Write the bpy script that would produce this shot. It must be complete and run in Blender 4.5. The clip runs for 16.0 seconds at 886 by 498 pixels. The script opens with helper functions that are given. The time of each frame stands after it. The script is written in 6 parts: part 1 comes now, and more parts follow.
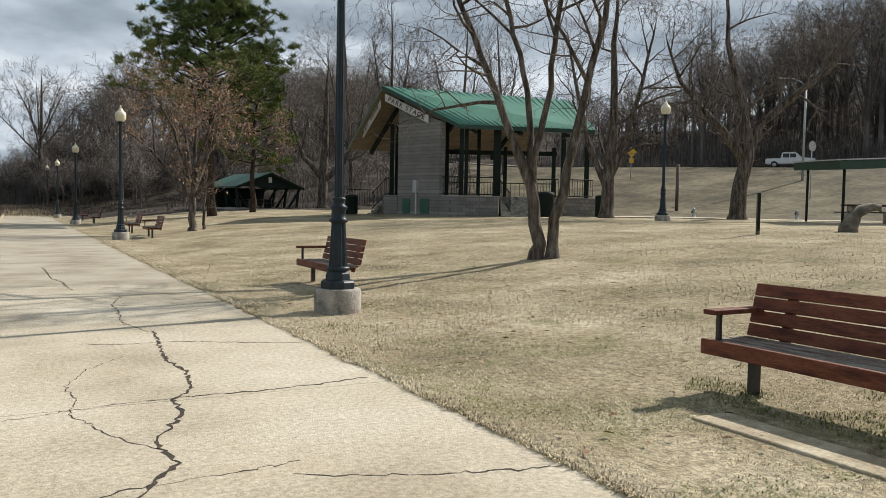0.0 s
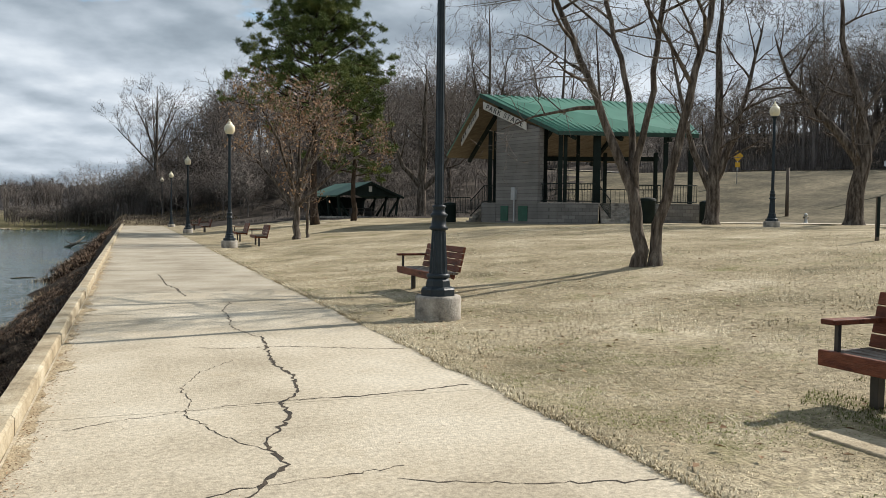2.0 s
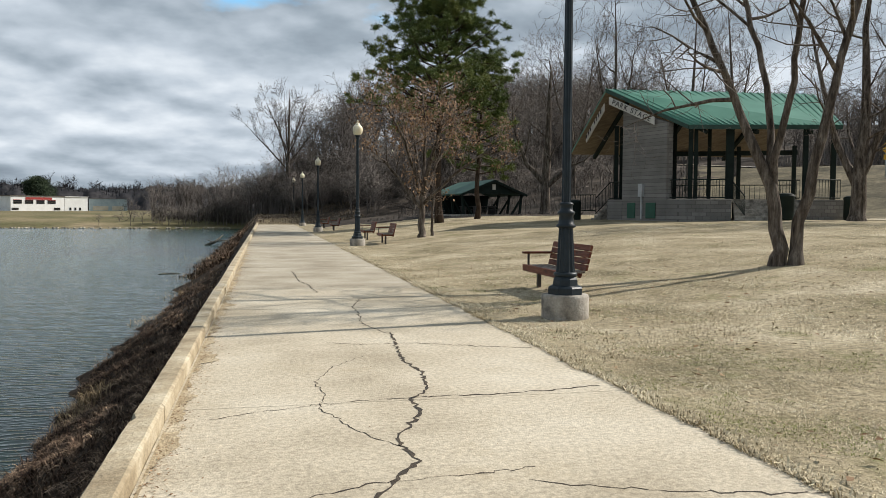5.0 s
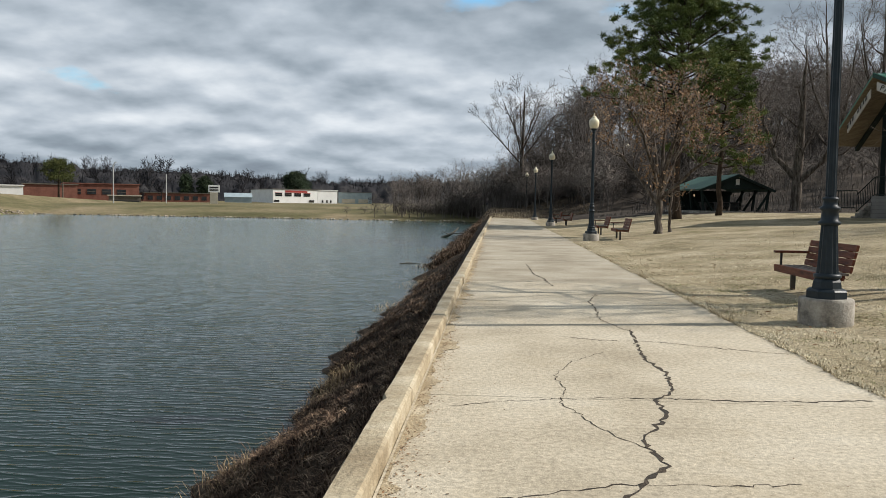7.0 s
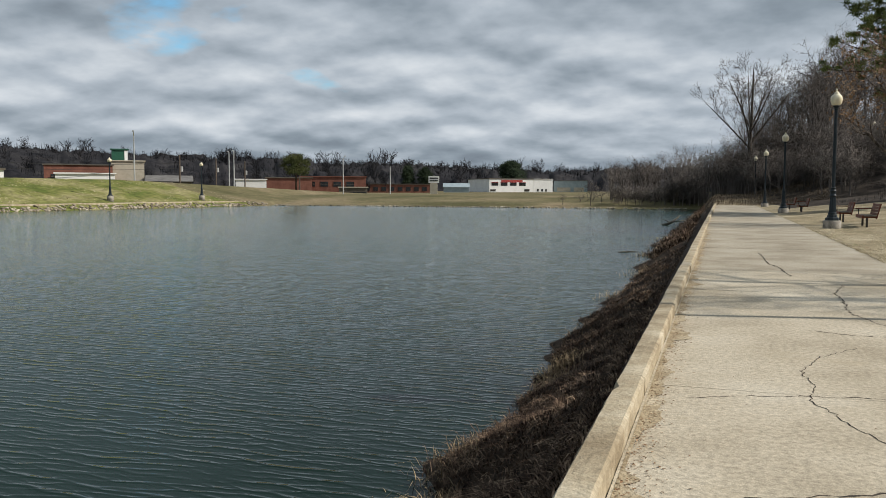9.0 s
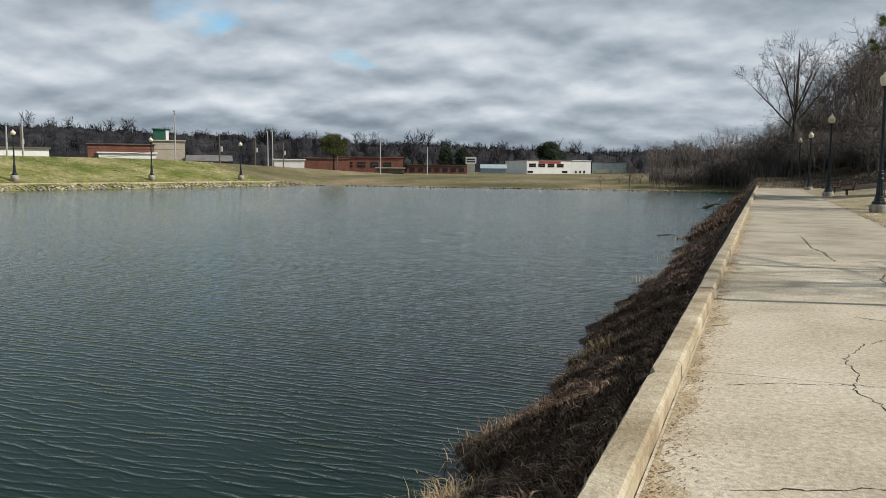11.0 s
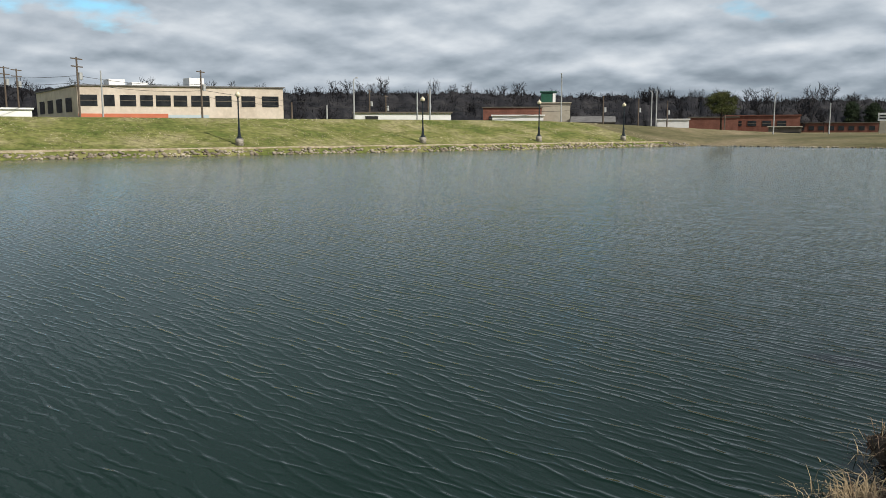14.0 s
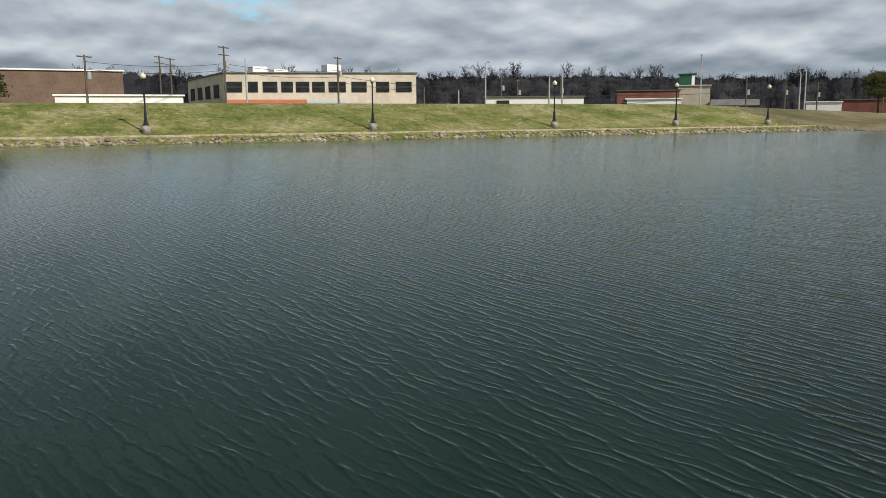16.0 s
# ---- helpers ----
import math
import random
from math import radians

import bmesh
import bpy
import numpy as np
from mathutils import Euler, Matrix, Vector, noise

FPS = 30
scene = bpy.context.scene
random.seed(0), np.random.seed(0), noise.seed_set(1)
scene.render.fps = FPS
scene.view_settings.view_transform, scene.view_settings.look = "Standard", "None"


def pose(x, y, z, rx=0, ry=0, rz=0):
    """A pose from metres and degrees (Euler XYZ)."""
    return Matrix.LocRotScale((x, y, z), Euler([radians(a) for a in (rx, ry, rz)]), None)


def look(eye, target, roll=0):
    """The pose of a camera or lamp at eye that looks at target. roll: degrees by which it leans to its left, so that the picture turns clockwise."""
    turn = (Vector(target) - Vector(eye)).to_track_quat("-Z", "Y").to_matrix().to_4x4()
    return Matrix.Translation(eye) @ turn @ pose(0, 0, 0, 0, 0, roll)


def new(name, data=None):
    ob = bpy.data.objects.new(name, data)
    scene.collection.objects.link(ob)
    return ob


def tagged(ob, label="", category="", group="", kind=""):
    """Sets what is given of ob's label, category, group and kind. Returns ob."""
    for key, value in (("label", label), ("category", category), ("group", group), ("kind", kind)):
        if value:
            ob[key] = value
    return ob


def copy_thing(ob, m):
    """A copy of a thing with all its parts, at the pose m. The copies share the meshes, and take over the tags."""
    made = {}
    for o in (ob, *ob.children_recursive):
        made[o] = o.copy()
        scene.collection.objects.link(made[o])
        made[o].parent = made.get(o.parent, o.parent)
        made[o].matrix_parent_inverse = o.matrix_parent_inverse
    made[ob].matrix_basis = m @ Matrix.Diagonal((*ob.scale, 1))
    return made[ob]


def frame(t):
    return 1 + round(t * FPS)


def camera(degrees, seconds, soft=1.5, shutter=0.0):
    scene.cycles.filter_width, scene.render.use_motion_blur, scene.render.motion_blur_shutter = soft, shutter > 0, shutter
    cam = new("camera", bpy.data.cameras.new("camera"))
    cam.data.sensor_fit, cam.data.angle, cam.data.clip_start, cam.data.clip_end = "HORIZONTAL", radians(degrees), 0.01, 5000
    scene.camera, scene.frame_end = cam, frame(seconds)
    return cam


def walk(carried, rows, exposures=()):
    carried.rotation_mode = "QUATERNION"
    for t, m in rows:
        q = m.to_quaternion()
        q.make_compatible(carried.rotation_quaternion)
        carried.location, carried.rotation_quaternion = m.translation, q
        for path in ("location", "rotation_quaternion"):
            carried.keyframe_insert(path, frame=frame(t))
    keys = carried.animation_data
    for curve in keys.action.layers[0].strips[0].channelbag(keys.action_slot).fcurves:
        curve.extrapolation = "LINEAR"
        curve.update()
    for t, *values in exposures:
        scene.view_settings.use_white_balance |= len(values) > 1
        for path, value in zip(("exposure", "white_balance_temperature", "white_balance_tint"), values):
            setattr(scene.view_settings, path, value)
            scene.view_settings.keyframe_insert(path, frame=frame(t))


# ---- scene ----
cam = camera(57.0, 16.0, soft=0.6)
PATH = [
    (0, (0.526, -0.389, 1.433), (1.475, 1.369, 1.335), 1.1),
    (0.5, (0.514, -0.375, 1.427), (1.422, 1.405, 1.333), 1.1),
    (1, (0.498, -0.375, 1.434), (1.358, 1.428, 1.345), 1.1),
    (1.5, (0.498, -0.373, 1.43), (1.3, 1.457, 1.349), 0.8),
    (2, (0.504, -0.368, 1.427), (1.236, 1.491, 1.344), 0.7),
    (2.5, (0.499, -0.348, 1.425), (1.178, 1.531, 1.335), 0.6),
    (3, (0.501, -0.347, 1.426), (1.126, 1.55, 1.336), 0.5),
    (5.5, (0.459, -0.297, 1.425), (0.793, 1.673, 1.34), 0.5),
    (6, (0.441, -0.28, 1.42), (0.625, 1.71, 1.34), 0.7),
    (6.5, (0.408, -0.252, 1.409), (0.46, 1.746, 1.319), 0.9),
    (7, (0.378, -0.204, 1.397), (0.266, 1.79, 1.287), 1.0),
    (7.5, (0.342, -0.196, 1.389), (0.065, 1.781, 1.261), 0.9),
    (8, (0.32, -0.21, 1.383), (-0.084, 1.743, 1.24), 0.9),
    (8.5, (0.275, -0.221, 1.367), (-0.217, 1.712, 1.228), 0.7),
    (9, (0.266, -0.18, 1.366), (-0.358, 1.714, 1.223), 0.2),
    (11.5, (0.261, -0.105, 1.353), (-0.481, 1.741, 1.153), 0.6),
    (12, (0.229, -0.098, 1.342), (-0.611, 1.704, 1.129), 0.7),
    (12.5, (0.175, -0.098, 1.338), (-0.872, 1.591, 1.104), 0.4),
    (13, (0.142, -0.1, 1.344), (-1.074, 1.467, 1.089), 0.1),
    (13.5, (0.118, -0.122, 1.337), (-1.225, 1.334, 1.06), 0.1),
    (14, (0.083, -0.071, 1.322), (-1.364, 1.278, 1.035), -0.1),
    (14.5, (0.066, -0.012, 1.323), (-1.456, 1.252, 1.032), -0.3),
    (15, (0.053, 0.027, 1.327), (-1.522, 1.223, 1.027), -0.3),
    (15.5, (0.025, 0.064, 1.33), (-1.591, 1.201, 1.02), -0.3),
    (16, (-0.008, 0.116, 1.334), (-1.647, 1.215, 1.011), -0.3),
]
walk(cam, [(t, look(eye, target, roll)) for t, eye, target, roll in PATH],
     exposures=[(0, 0.32), (3, 0.34), (7, 0.15), (9, -0.06), (12.5, 0.05), (14, 0.0), (16, -0.12)])

# ---- light ----
SUN_EL, SUN_AZ = 37.0, 79.0   # degrees above the ground; clockwise from +y
sun = new("sun", bpy.data.lights.new("sun", "SUN"))
sun.data.energy, sun.data.angle, sun.data.color = 4.8, radians(0.6), (1.0, 0.94, 0.86)
sdir = Vector((math.sin(radians(SUN_AZ)) * math.cos(radians(SUN_EL)), math.cos(radians(SUN_AZ)) * math.cos(radians(SUN_EL)), math.sin(radians(SUN_EL))))
sun.matrix_world = look((40, 10, 60), Vector((40, 10, 60)) - sdir)


def links(nt, *pairs):
    for a, b in pairs:
        nt.links.new(a, b)


def make_world():
    w = bpy.data.worlds.new("sky")
    scene.world = w
    w.use_nodes = True
    nt = w.node_tree
    nt.nodes.clear()
    N = nt.nodes.new
    out, bg, sky = N("ShaderNodeOutputWorld"), N("ShaderNodeBackground"), N("ShaderNodeTexSky")
    sky.sky_type, sky.sun_disc = "NISHITA", False
    sky.sun_elevation, sky.sun_rotation = radians(SUN_EL), radians(SUN_AZ)
    sky.air_density, sky.dust_density = 1.0, 1.5
    tc, sep = N("ShaderNodeTexCoord"), N("ShaderNodeSeparateXYZ")
    nt.links.new(tc.outputs["Generated"], sep.inputs[0])

    def calc(op, a, b):
        n = N("ShaderNodeMath")
        n.operation = op
        for k, v in enumerate((a, b)):
            if isinstance(v, (int, float)):
                n.inputs[k].default_value = v
            else:
                nt.links.new(v, n.inputs[k])
        return n.outputs[0]

    # the cloud sheet, seen from below: rows close up towards the horizon
    rise = calc("MAXIMUM", calc("ADD", sep.outputs[2], 0.27), 0.05)
    flat = N("ShaderNodeCombineXYZ")
    links(nt, (calc("DIVIDE", sep.outputs[0], rise), flat.inputs[0]), (calc("DIVIDE", sep.outputs[1], rise), flat.inputs[1]))

    def cloud(scale, detail, rough, shift=(0, 0, 0), near=1.0, dist=0.0):
        mp, n = N("ShaderNodeMapping"), N("ShaderNodeTexNoise")
        mp.inputs["Location"].default_value = Vector(CLOUD_SHIFT) + Vector(shift)
        mp.inputs["Scale"].default_value = (near, near, near)
        n.inputs["Scale"].default_value, n.inputs["Detail"].default_value = scale, detail
        n.inputs["Roughness"].default_value, n.inputs["Distortion"].default_value = rough, dist
        links(nt, (flat.outputs[0], mp.inputs[0]), (mp.outputs[0], n.inputs["Vector"]))
        return n.outputs["Fac"]

    def ramp(src, stops):
        r = N("ShaderNodeValToRGB")
        while len(r.color_ramp.elements) < len(stops):
            r.color_ramp.elements.new(0.5)
        for e, (p, c) in zip(r.color_ramp.elements, stops):
            e.position, e.color = p, (*c, 1)
        nt.links.new(src, r.inputs[0])
        return r.outputs[0]

    low = calc("MULTIPLY", calc("MAXIMUM", calc("SUBTRACT", 0.14, sep.outputs[2]), 0.0), 2.0)
    low = calc("ADD", low, calc("MAXIMUM", calc("SUBTRACT", sep.outputs[2], 0.28), 0.0))
    cover = ramp(calc("ADD", cloud(1.1, 7, 0.52, (3.1, 0.4, 0)), low), [(0.35, (0, 0, 0)), (0.405, (1, 1, 1))])
    banks = cloud(0.5, 4, 0.5)
    lumps, lumps_near = cloud(3.3, 6, 0.46), cloud(3.3, 6, 0.46, near=0.965)
    # grey bellies overhead, a lit belt lower down, haze on the horizon
    height = calc("ADD", sep.outputs[2], calc("MULTIPLY", calc("SUBTRACT", banks, 0.5), 0.16))
    belt = ramp(height, [(z, (v, v, v)) for z, v in CLOUD_BELT])
    lit = calc("MULTIPLY", calc("SUBTRACT", lumps, lumps_near), 1.15)
    tone = calc("ADD", belt, calc("ADD", calc("MULTIPLY", calc("SUBTRACT", lumps, 0.5), 0.62), lit))
    shade = ramp(tone, CLOUD_TONES)
    mix = N("ShaderNodeMix")
    mix.data_type = "RGBA"
    skygain = N("ShaderNodeMix")
    skygain.data_type, skygain.blend_type = "RGBA", "MULTIPLY"
    skygain.inputs[0].default_value = 1.0
    skygain.inputs[7].default_value = (SKY_GAIN * 0.68, SKY_GAIN * 1.08, SKY_GAIN * 1.2, 1)
    links(nt, (sky.outputs[0], skygain.inputs[6]), (skygain.outputs[2], mix.inputs[6]), (shade, mix.inputs[7]), (cover, mix.inputs[0]))
    links(nt, (mix.outputs[2], bg.inputs[0]), (bg.outputs[0], out.inputs[0]))
    bg.inputs[1].default_value = WORLD_STRENGTH


CLOUD_SHIFT = (0.35, 0.1, 0.0)
SKY_GAIN, WORLD_STRENGTH = 1.5, 0.1
CLOUD_BELT = [(0.0, 0.25), (0.03, 0.30), (0.07, 0.52), (0.12, 0.61), (0.17, 0.54), (0.22, 0.32), (0.35, 0.2), (0.7, 0.26)]
CLOUD_TONES = [(0.0, (1.95, 2.35, 2.8)), (0.25, (2.85, 3.4, 3.95)), (0.55, (4.6, 5.2, 5.85)), (0.85, (6.8, 7.3, 7.8)), (1.0, (7.9, 8.2, 8.5))]
make_world()


# ---- materials ----
def material(name, colors, rough=0.85, scale=4.0, detail=6.0, bump=0.0, bump_scale=None, metal=0.0, coord="Object", stretch=(1, 1, 1), fine=None, spec=0.5, island=0.0, pos=(0.35, 0.65), clump=None):
    """Noise between colours, a finer noise over it, clumps of another colour, and a bump."""
    m = bpy.data.materials.new(name)
    m.use_nodes = True
    nt = m.node_tree
    N = nt.nodes.new
    b = nt.nodes["Principled BSDF"]
    b.inputs["Roughness"].default_value, b.inputs["Metallic"].default_value = rough, metal
    b.inputs["Specular IOR Level"].default_value = spec
    tc, mp = N("ShaderNodeTexCoord"), N("ShaderNodeMapping")
    mp.inputs["Scale"].default_value = stretch
    nt.links.new(tc.outputs[coord], mp.inputs[0])
    n = N("ShaderNodeTexNoise")
    n.inputs["Scale"].default_value, n.inputs["Detail"].default_value, n.inputs["Roughness"].default_value = scale, detail, 0.6
    nt.links.new(mp.outputs[0], n.inputs["Vector"])
    r = N("ShaderNodeValToRGB")
    while len(r.color_ramp.elements) < len(colors):
        r.color_ramp.elements.new(0.5)
    for i, (e, c) in enumerate(zip(r.color_ramp.elements, colors)):
        e.position = pos[0] + (pos[1] - pos[0]) * i / max(1, len(colors) - 1)
        e.color = (*c, 1)
    nt.links.new(n.outputs["Fac"], r.inputs[0])
    col = r.outputs[0]
    if fine:
        n2 = N("ShaderNodeTexNoise")
        n2.inputs["Scale"].default_value, n2.inputs["Detail"].default_value, n2.inputs["Roughness"].default_value = fine[0], 5, 0.7
        nt.links.new(mp.outputs[0], n2.inputs["Vector"])
        r2 = N("ShaderNodeValToRGB")
        r2.color_ramp.elements[0].position, r2.color_ramp.elements[1].position = 0.3, 0.7
        lo, hi = 1 - fine[1], 1 + fine[1] * 0.6
        r2.color_ramp.elements[0].color, r2.color_ramp.elements[1].color = (lo, lo, lo, 1), (hi, hi, hi, 1)
        nt.links.new(n2.outputs["Fac"], r2.inputs[0])
        mu = N("ShaderNodeMix")
        mu.data_type, mu.blend_type = "RGBA", "MULTIPLY"
        mu.inputs[0].default_value = 1
        links(nt, (col, mu.inputs[6]), (r2.outputs[0], mu.inputs[7]))
        col = mu.outputs[2]
    if clump:
        n3, r3, mc = N("ShaderNodeTexNoise"), N("ShaderNodeMapRange"), N("ShaderNodeMix")
        n3.inputs["Scale"].default_value, n3.inputs["Detail"].default_value, n3.inputs["Roughness"].default_value = clump[0], 8, 0.72
        nt.links.new(mp.outputs[0], n3.inputs["Vector"])
        r3.inputs["From Min"].default_value, r3.inputs["From Max"].default_value = clump[1], clump[1] + 0.12
        r3.inputs["To Max"].default_value = clump[2]
        mc.data_type = "RGBA"
        mc.inputs[7].default_value = (*clump[3], 1)
        links(nt, (n3.outputs["Fac"], r3.inputs[0]), (r3.outputs[0], mc.inputs[0]), (col, mc.inputs[6]))
        col = mc.outputs[2]
    if island:
        g = N("ShaderNodeNewGeometry")
        mr = N("ShaderNodeMapRange")
        mr.inputs["To Min"].default_value, mr.inputs["To Max"].default_value = 1 - island, 1 + island
        nt.links.new(g.outputs["Random Per Island"], mr.inputs[0])
        mu = N("ShaderNodeVectorMath")
        mu.operation = "SCALE"
        links(nt, (col, mu.inputs[0]), (mr.outputs[0], mu.inputs["Scale"]))
        col = mu.outputs[0]
    nt.links.new(col, b.inputs["Base Color"])
    if bump:
        nb = N("ShaderNodeTexNoise")
        nb.inputs["Scale"].default_value, nb.inputs["Detail"].default_value = bump_scale or scale * 6, 6
        nt.links.new(mp.outputs[0], nb.inputs["Vector"])
        bp = N("ShaderNodeBump")
        bp.inputs["Strength"].default_value, bp.inputs["Distance"].default_value = bump, 0.02
        links(nt, (nb.outputs["Fac"], bp.inputs["Height"]), (bp.outputs[0], b.inputs["Normal"]))
    return m


def block_material(name, c1, c2, mortar, w, h, rough=0.9):
    m = bpy.data.materials.new(name)
    m.use_nodes = True
    nt = m.node_tree
    N = nt.nodes.new
    b = nt.nodes["Principled BSDF"]
    b.inputs["Roughness"].default_value = rough
    tc, sp, cb, br = N("ShaderNodeTexCoord"), N("ShaderNodeSeparateXYZ"), N("ShaderNodeCombineXYZ"), N("ShaderNodeTexBrick")
    ad = N("ShaderNodeMath")
    links(nt, (tc.outputs["Object"], sp.inputs[0]), (sp.outputs[0], ad.inputs[0]), (sp.outputs[1], ad.inputs[1]), (ad.outputs[0], cb.inputs[0]), (sp.outputs[2], cb.inputs[1]), (cb.outputs[0], br.inputs["Vector"]))
    br.inputs["Color1"].default_value, br.inputs["Color2"].default_value, br.inputs["Mortar"].default_value = (*c1, 1), (*c2, 1), (*mortar, 1)
    br.inputs["Scale"].default_value, br.inputs["Brick Width"].default_value, br.inputs["Row Height"].default_value, br.inputs["Mortar Size"].default_value = 1, w, h, 0.012
    br.inputs["Bias"].default_value = -0.3
    n = N("ShaderNodeTexNoise")
    n.inputs["Scale"].default_value, n.inputs["Detail"].default_value = 1.3, 7
    nt.links.new(tc.outputs["Object"], n.inputs["Vector"])
    mr = N("ShaderNodeMapRange")
    mr.inputs["To Min"].default_value, mr.inputs["To Max"].default_value = 0.65, 1.3
    nt.links.new(n.outputs["Fac"], mr.inputs[0])
    mu = N("ShaderNodeVectorMath")
    mu.operation = "SCALE"
    links(nt, (br.outputs["Color"], mu.inputs[0]), (mr.outputs[0], mu.inputs["Scale"]), (mu.outputs[0], b.inputs["Base Color"]))
    bp = N("ShaderNodeBump")
    bp.inputs["Strength"].default_value, bp.inputs["Distance"].default_value, bp.invert = 0.5, 0.01, True
    links(nt, (br.outputs["Fac"], bp.inputs["Height"]), (bp.outputs[0], b.inputs["Normal"]))
    return m


def water_material():
    m = bpy.data.materials.new("lake_water")
    m.use_nodes = True
    nt = m.node_tree
    N = nt.nodes.new
    b = nt.nodes["Principled BSDF"]
    b.inputs["Roughness"].default_value, b.inputs["IOR"].default_value = 0.03, 1.33
    b.inputs["Specular IOR Level"].default_value = 0.42
    b.inputs["Specular Tint"].default_value = (0.80, 1.0, 0.97, 1)
    tc = N("ShaderNodeTexCoord")
    big = N("ShaderNodeTexNoise")
    big.inputs["Scale"].default_value, big.inputs["Detail"].default_value = 0.05, 3
    nt.links.new(tc.outputs["Object"], big.inputs["Vector"])
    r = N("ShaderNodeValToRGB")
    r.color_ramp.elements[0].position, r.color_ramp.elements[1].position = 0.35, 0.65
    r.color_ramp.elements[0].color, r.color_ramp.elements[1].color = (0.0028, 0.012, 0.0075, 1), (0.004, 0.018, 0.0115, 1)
    # dark near the bank, greener far out: brighter far reflection put into the colour
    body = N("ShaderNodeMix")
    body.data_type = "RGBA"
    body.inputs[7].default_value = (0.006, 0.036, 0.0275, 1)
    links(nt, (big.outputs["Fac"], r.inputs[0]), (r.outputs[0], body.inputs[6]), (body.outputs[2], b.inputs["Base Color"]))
    # wave height eases off away from the camera side, fitted to its view
    out, wave_fade = N("ShaderNodeVectorMath"), N("ShaderNodeMapRange")
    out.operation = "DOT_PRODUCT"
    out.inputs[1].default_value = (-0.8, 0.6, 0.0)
    wave_fade.inputs["From Min"].default_value, wave_fade.inputs["From Max"].default_value = 8.0, 50.0
    wave_fade.inputs["To Min"].default_value, wave_fade.inputs["To Max"].default_value = 1.0, 0.9
    links(nt, (tc.outputs["Object"], out.inputs[0]), (out.outputs["Value"], wave_fade.inputs[0]))
    far_tint = N("ShaderNodeMapRange")
    far_tint.inputs["From Min"].default_value, far_tint.inputs["From Max"].default_value = 6.0, 30.0
    links(nt, (out.outputs["Value"], far_tint.inputs[0]), (far_tint.outputs[0], body.inputs[0]))

    def calc(op, a, b2):
        n = N("ShaderNodeMath")
        n.operation = op
        for k, v in enumerate((a, b2)):
            if isinstance(v, (int, float)):
                n.inputs[k].default_value = v
            else:
                nt.links.new(v, n.inputs[k])
        return n.outputs[0]

    def noise_at(angle, size, detail):
        mp, n = N("ShaderNodeMapping"), N("ShaderNodeTexNoise")
        mp.inputs["Rotation"].default_value, mp.inputs["Scale"].default_value = (0, 0, radians(angle)), (*size, 1)
        n.inputs["Scale"].default_value, n.inputs["Detail"].default_value = 1.0, detail
        links(nt, (tc.outputs["Object"], mp.inputs[0]), (mp.outputs[0], n.inputs["Vector"]))
        return n.outputs["Fac"]

    total = None
    # sharp little crests that break up along their length
    for angle, scale, distort, dscale, power, amp, gate in ((4, 1.55, 5.0, 0.8, 6.0, 0.0072, (0.9, 2.8)), (-10, 2.25, 5.0, 1.0, 4.0, 0.0045, (1.4, 3.6)), (15, 3.6, 5.0, 1.5, 3.0, 0.0013, (2.0, 5.0))):
        mp, wv = N("ShaderNodeMapping"), N("ShaderNodeTexWave")
        mp.inputs["Rotation"].default_value = (0, 0, radians(angle))
        wv.wave_type, wv.bands_direction, wv.wave_profile = "BANDS", "Y", "SIN"
        wv.inputs["Scale"].default_value, wv.inputs["Distortion"].default_value = scale, distort
        wv.inputs["Detail"].default_value, wv.inputs["Detail Scale"].default_value, wv.inputs["Detail Roughness"].default_value = 2.0, dscale, 0.5
        links(nt, (tc.outputs["Object"], mp.inputs[0]), (mp.outputs[0], wv.inputs["Vector"]))
        part_of = N("ShaderNodeMapRange")
        part_of.inputs["From Min"].default_value, part_of.inputs["From Max"].default_value = 0.34, 0.66
        part_of.inputs["To Min"].default_value = 0.12
        nt.links.new(noise_at(angle, gate, 2), part_of.inputs[0])
        h = calc("MULTIPLY", calc("MULTIPLY", calc("POWER", wv.outputs["Fac"], power), part_of.outputs[0]), amp)
        total = h if total is None else calc("ADD", total, h)
    total = calc("ADD", total, calc("MULTIPLY", noise_at(5, (3.5, 9.0), 3), 0.0036))
    bp = N("ShaderNodeBump")
    bp.inputs["Strength"].default_value, bp.inputs["Distance"].default_value = 1.0, 1.0
    nt.links.new(calc("MULTIPLY", total, wave_fade.outputs[0]), bp.inputs["Height"])
    prev = bp.outputs[0]
    # constant normal tilt towards the camera, fitted to its view: reflects higher sky
    lean, unit = N("ShaderNodeVectorMath"), N("ShaderNodeVectorMath")
    lean.operation, unit.operation = "ADD", "NORMALIZE"
    lean.inputs[1].default_value = (0.028, -0.024, 0.0)
    links(nt, (prev, lean.inputs[0]), (lean.outputs[0], unit.inputs[0]), (unit.outputs[0], b.inputs["Normal"]))
    return m


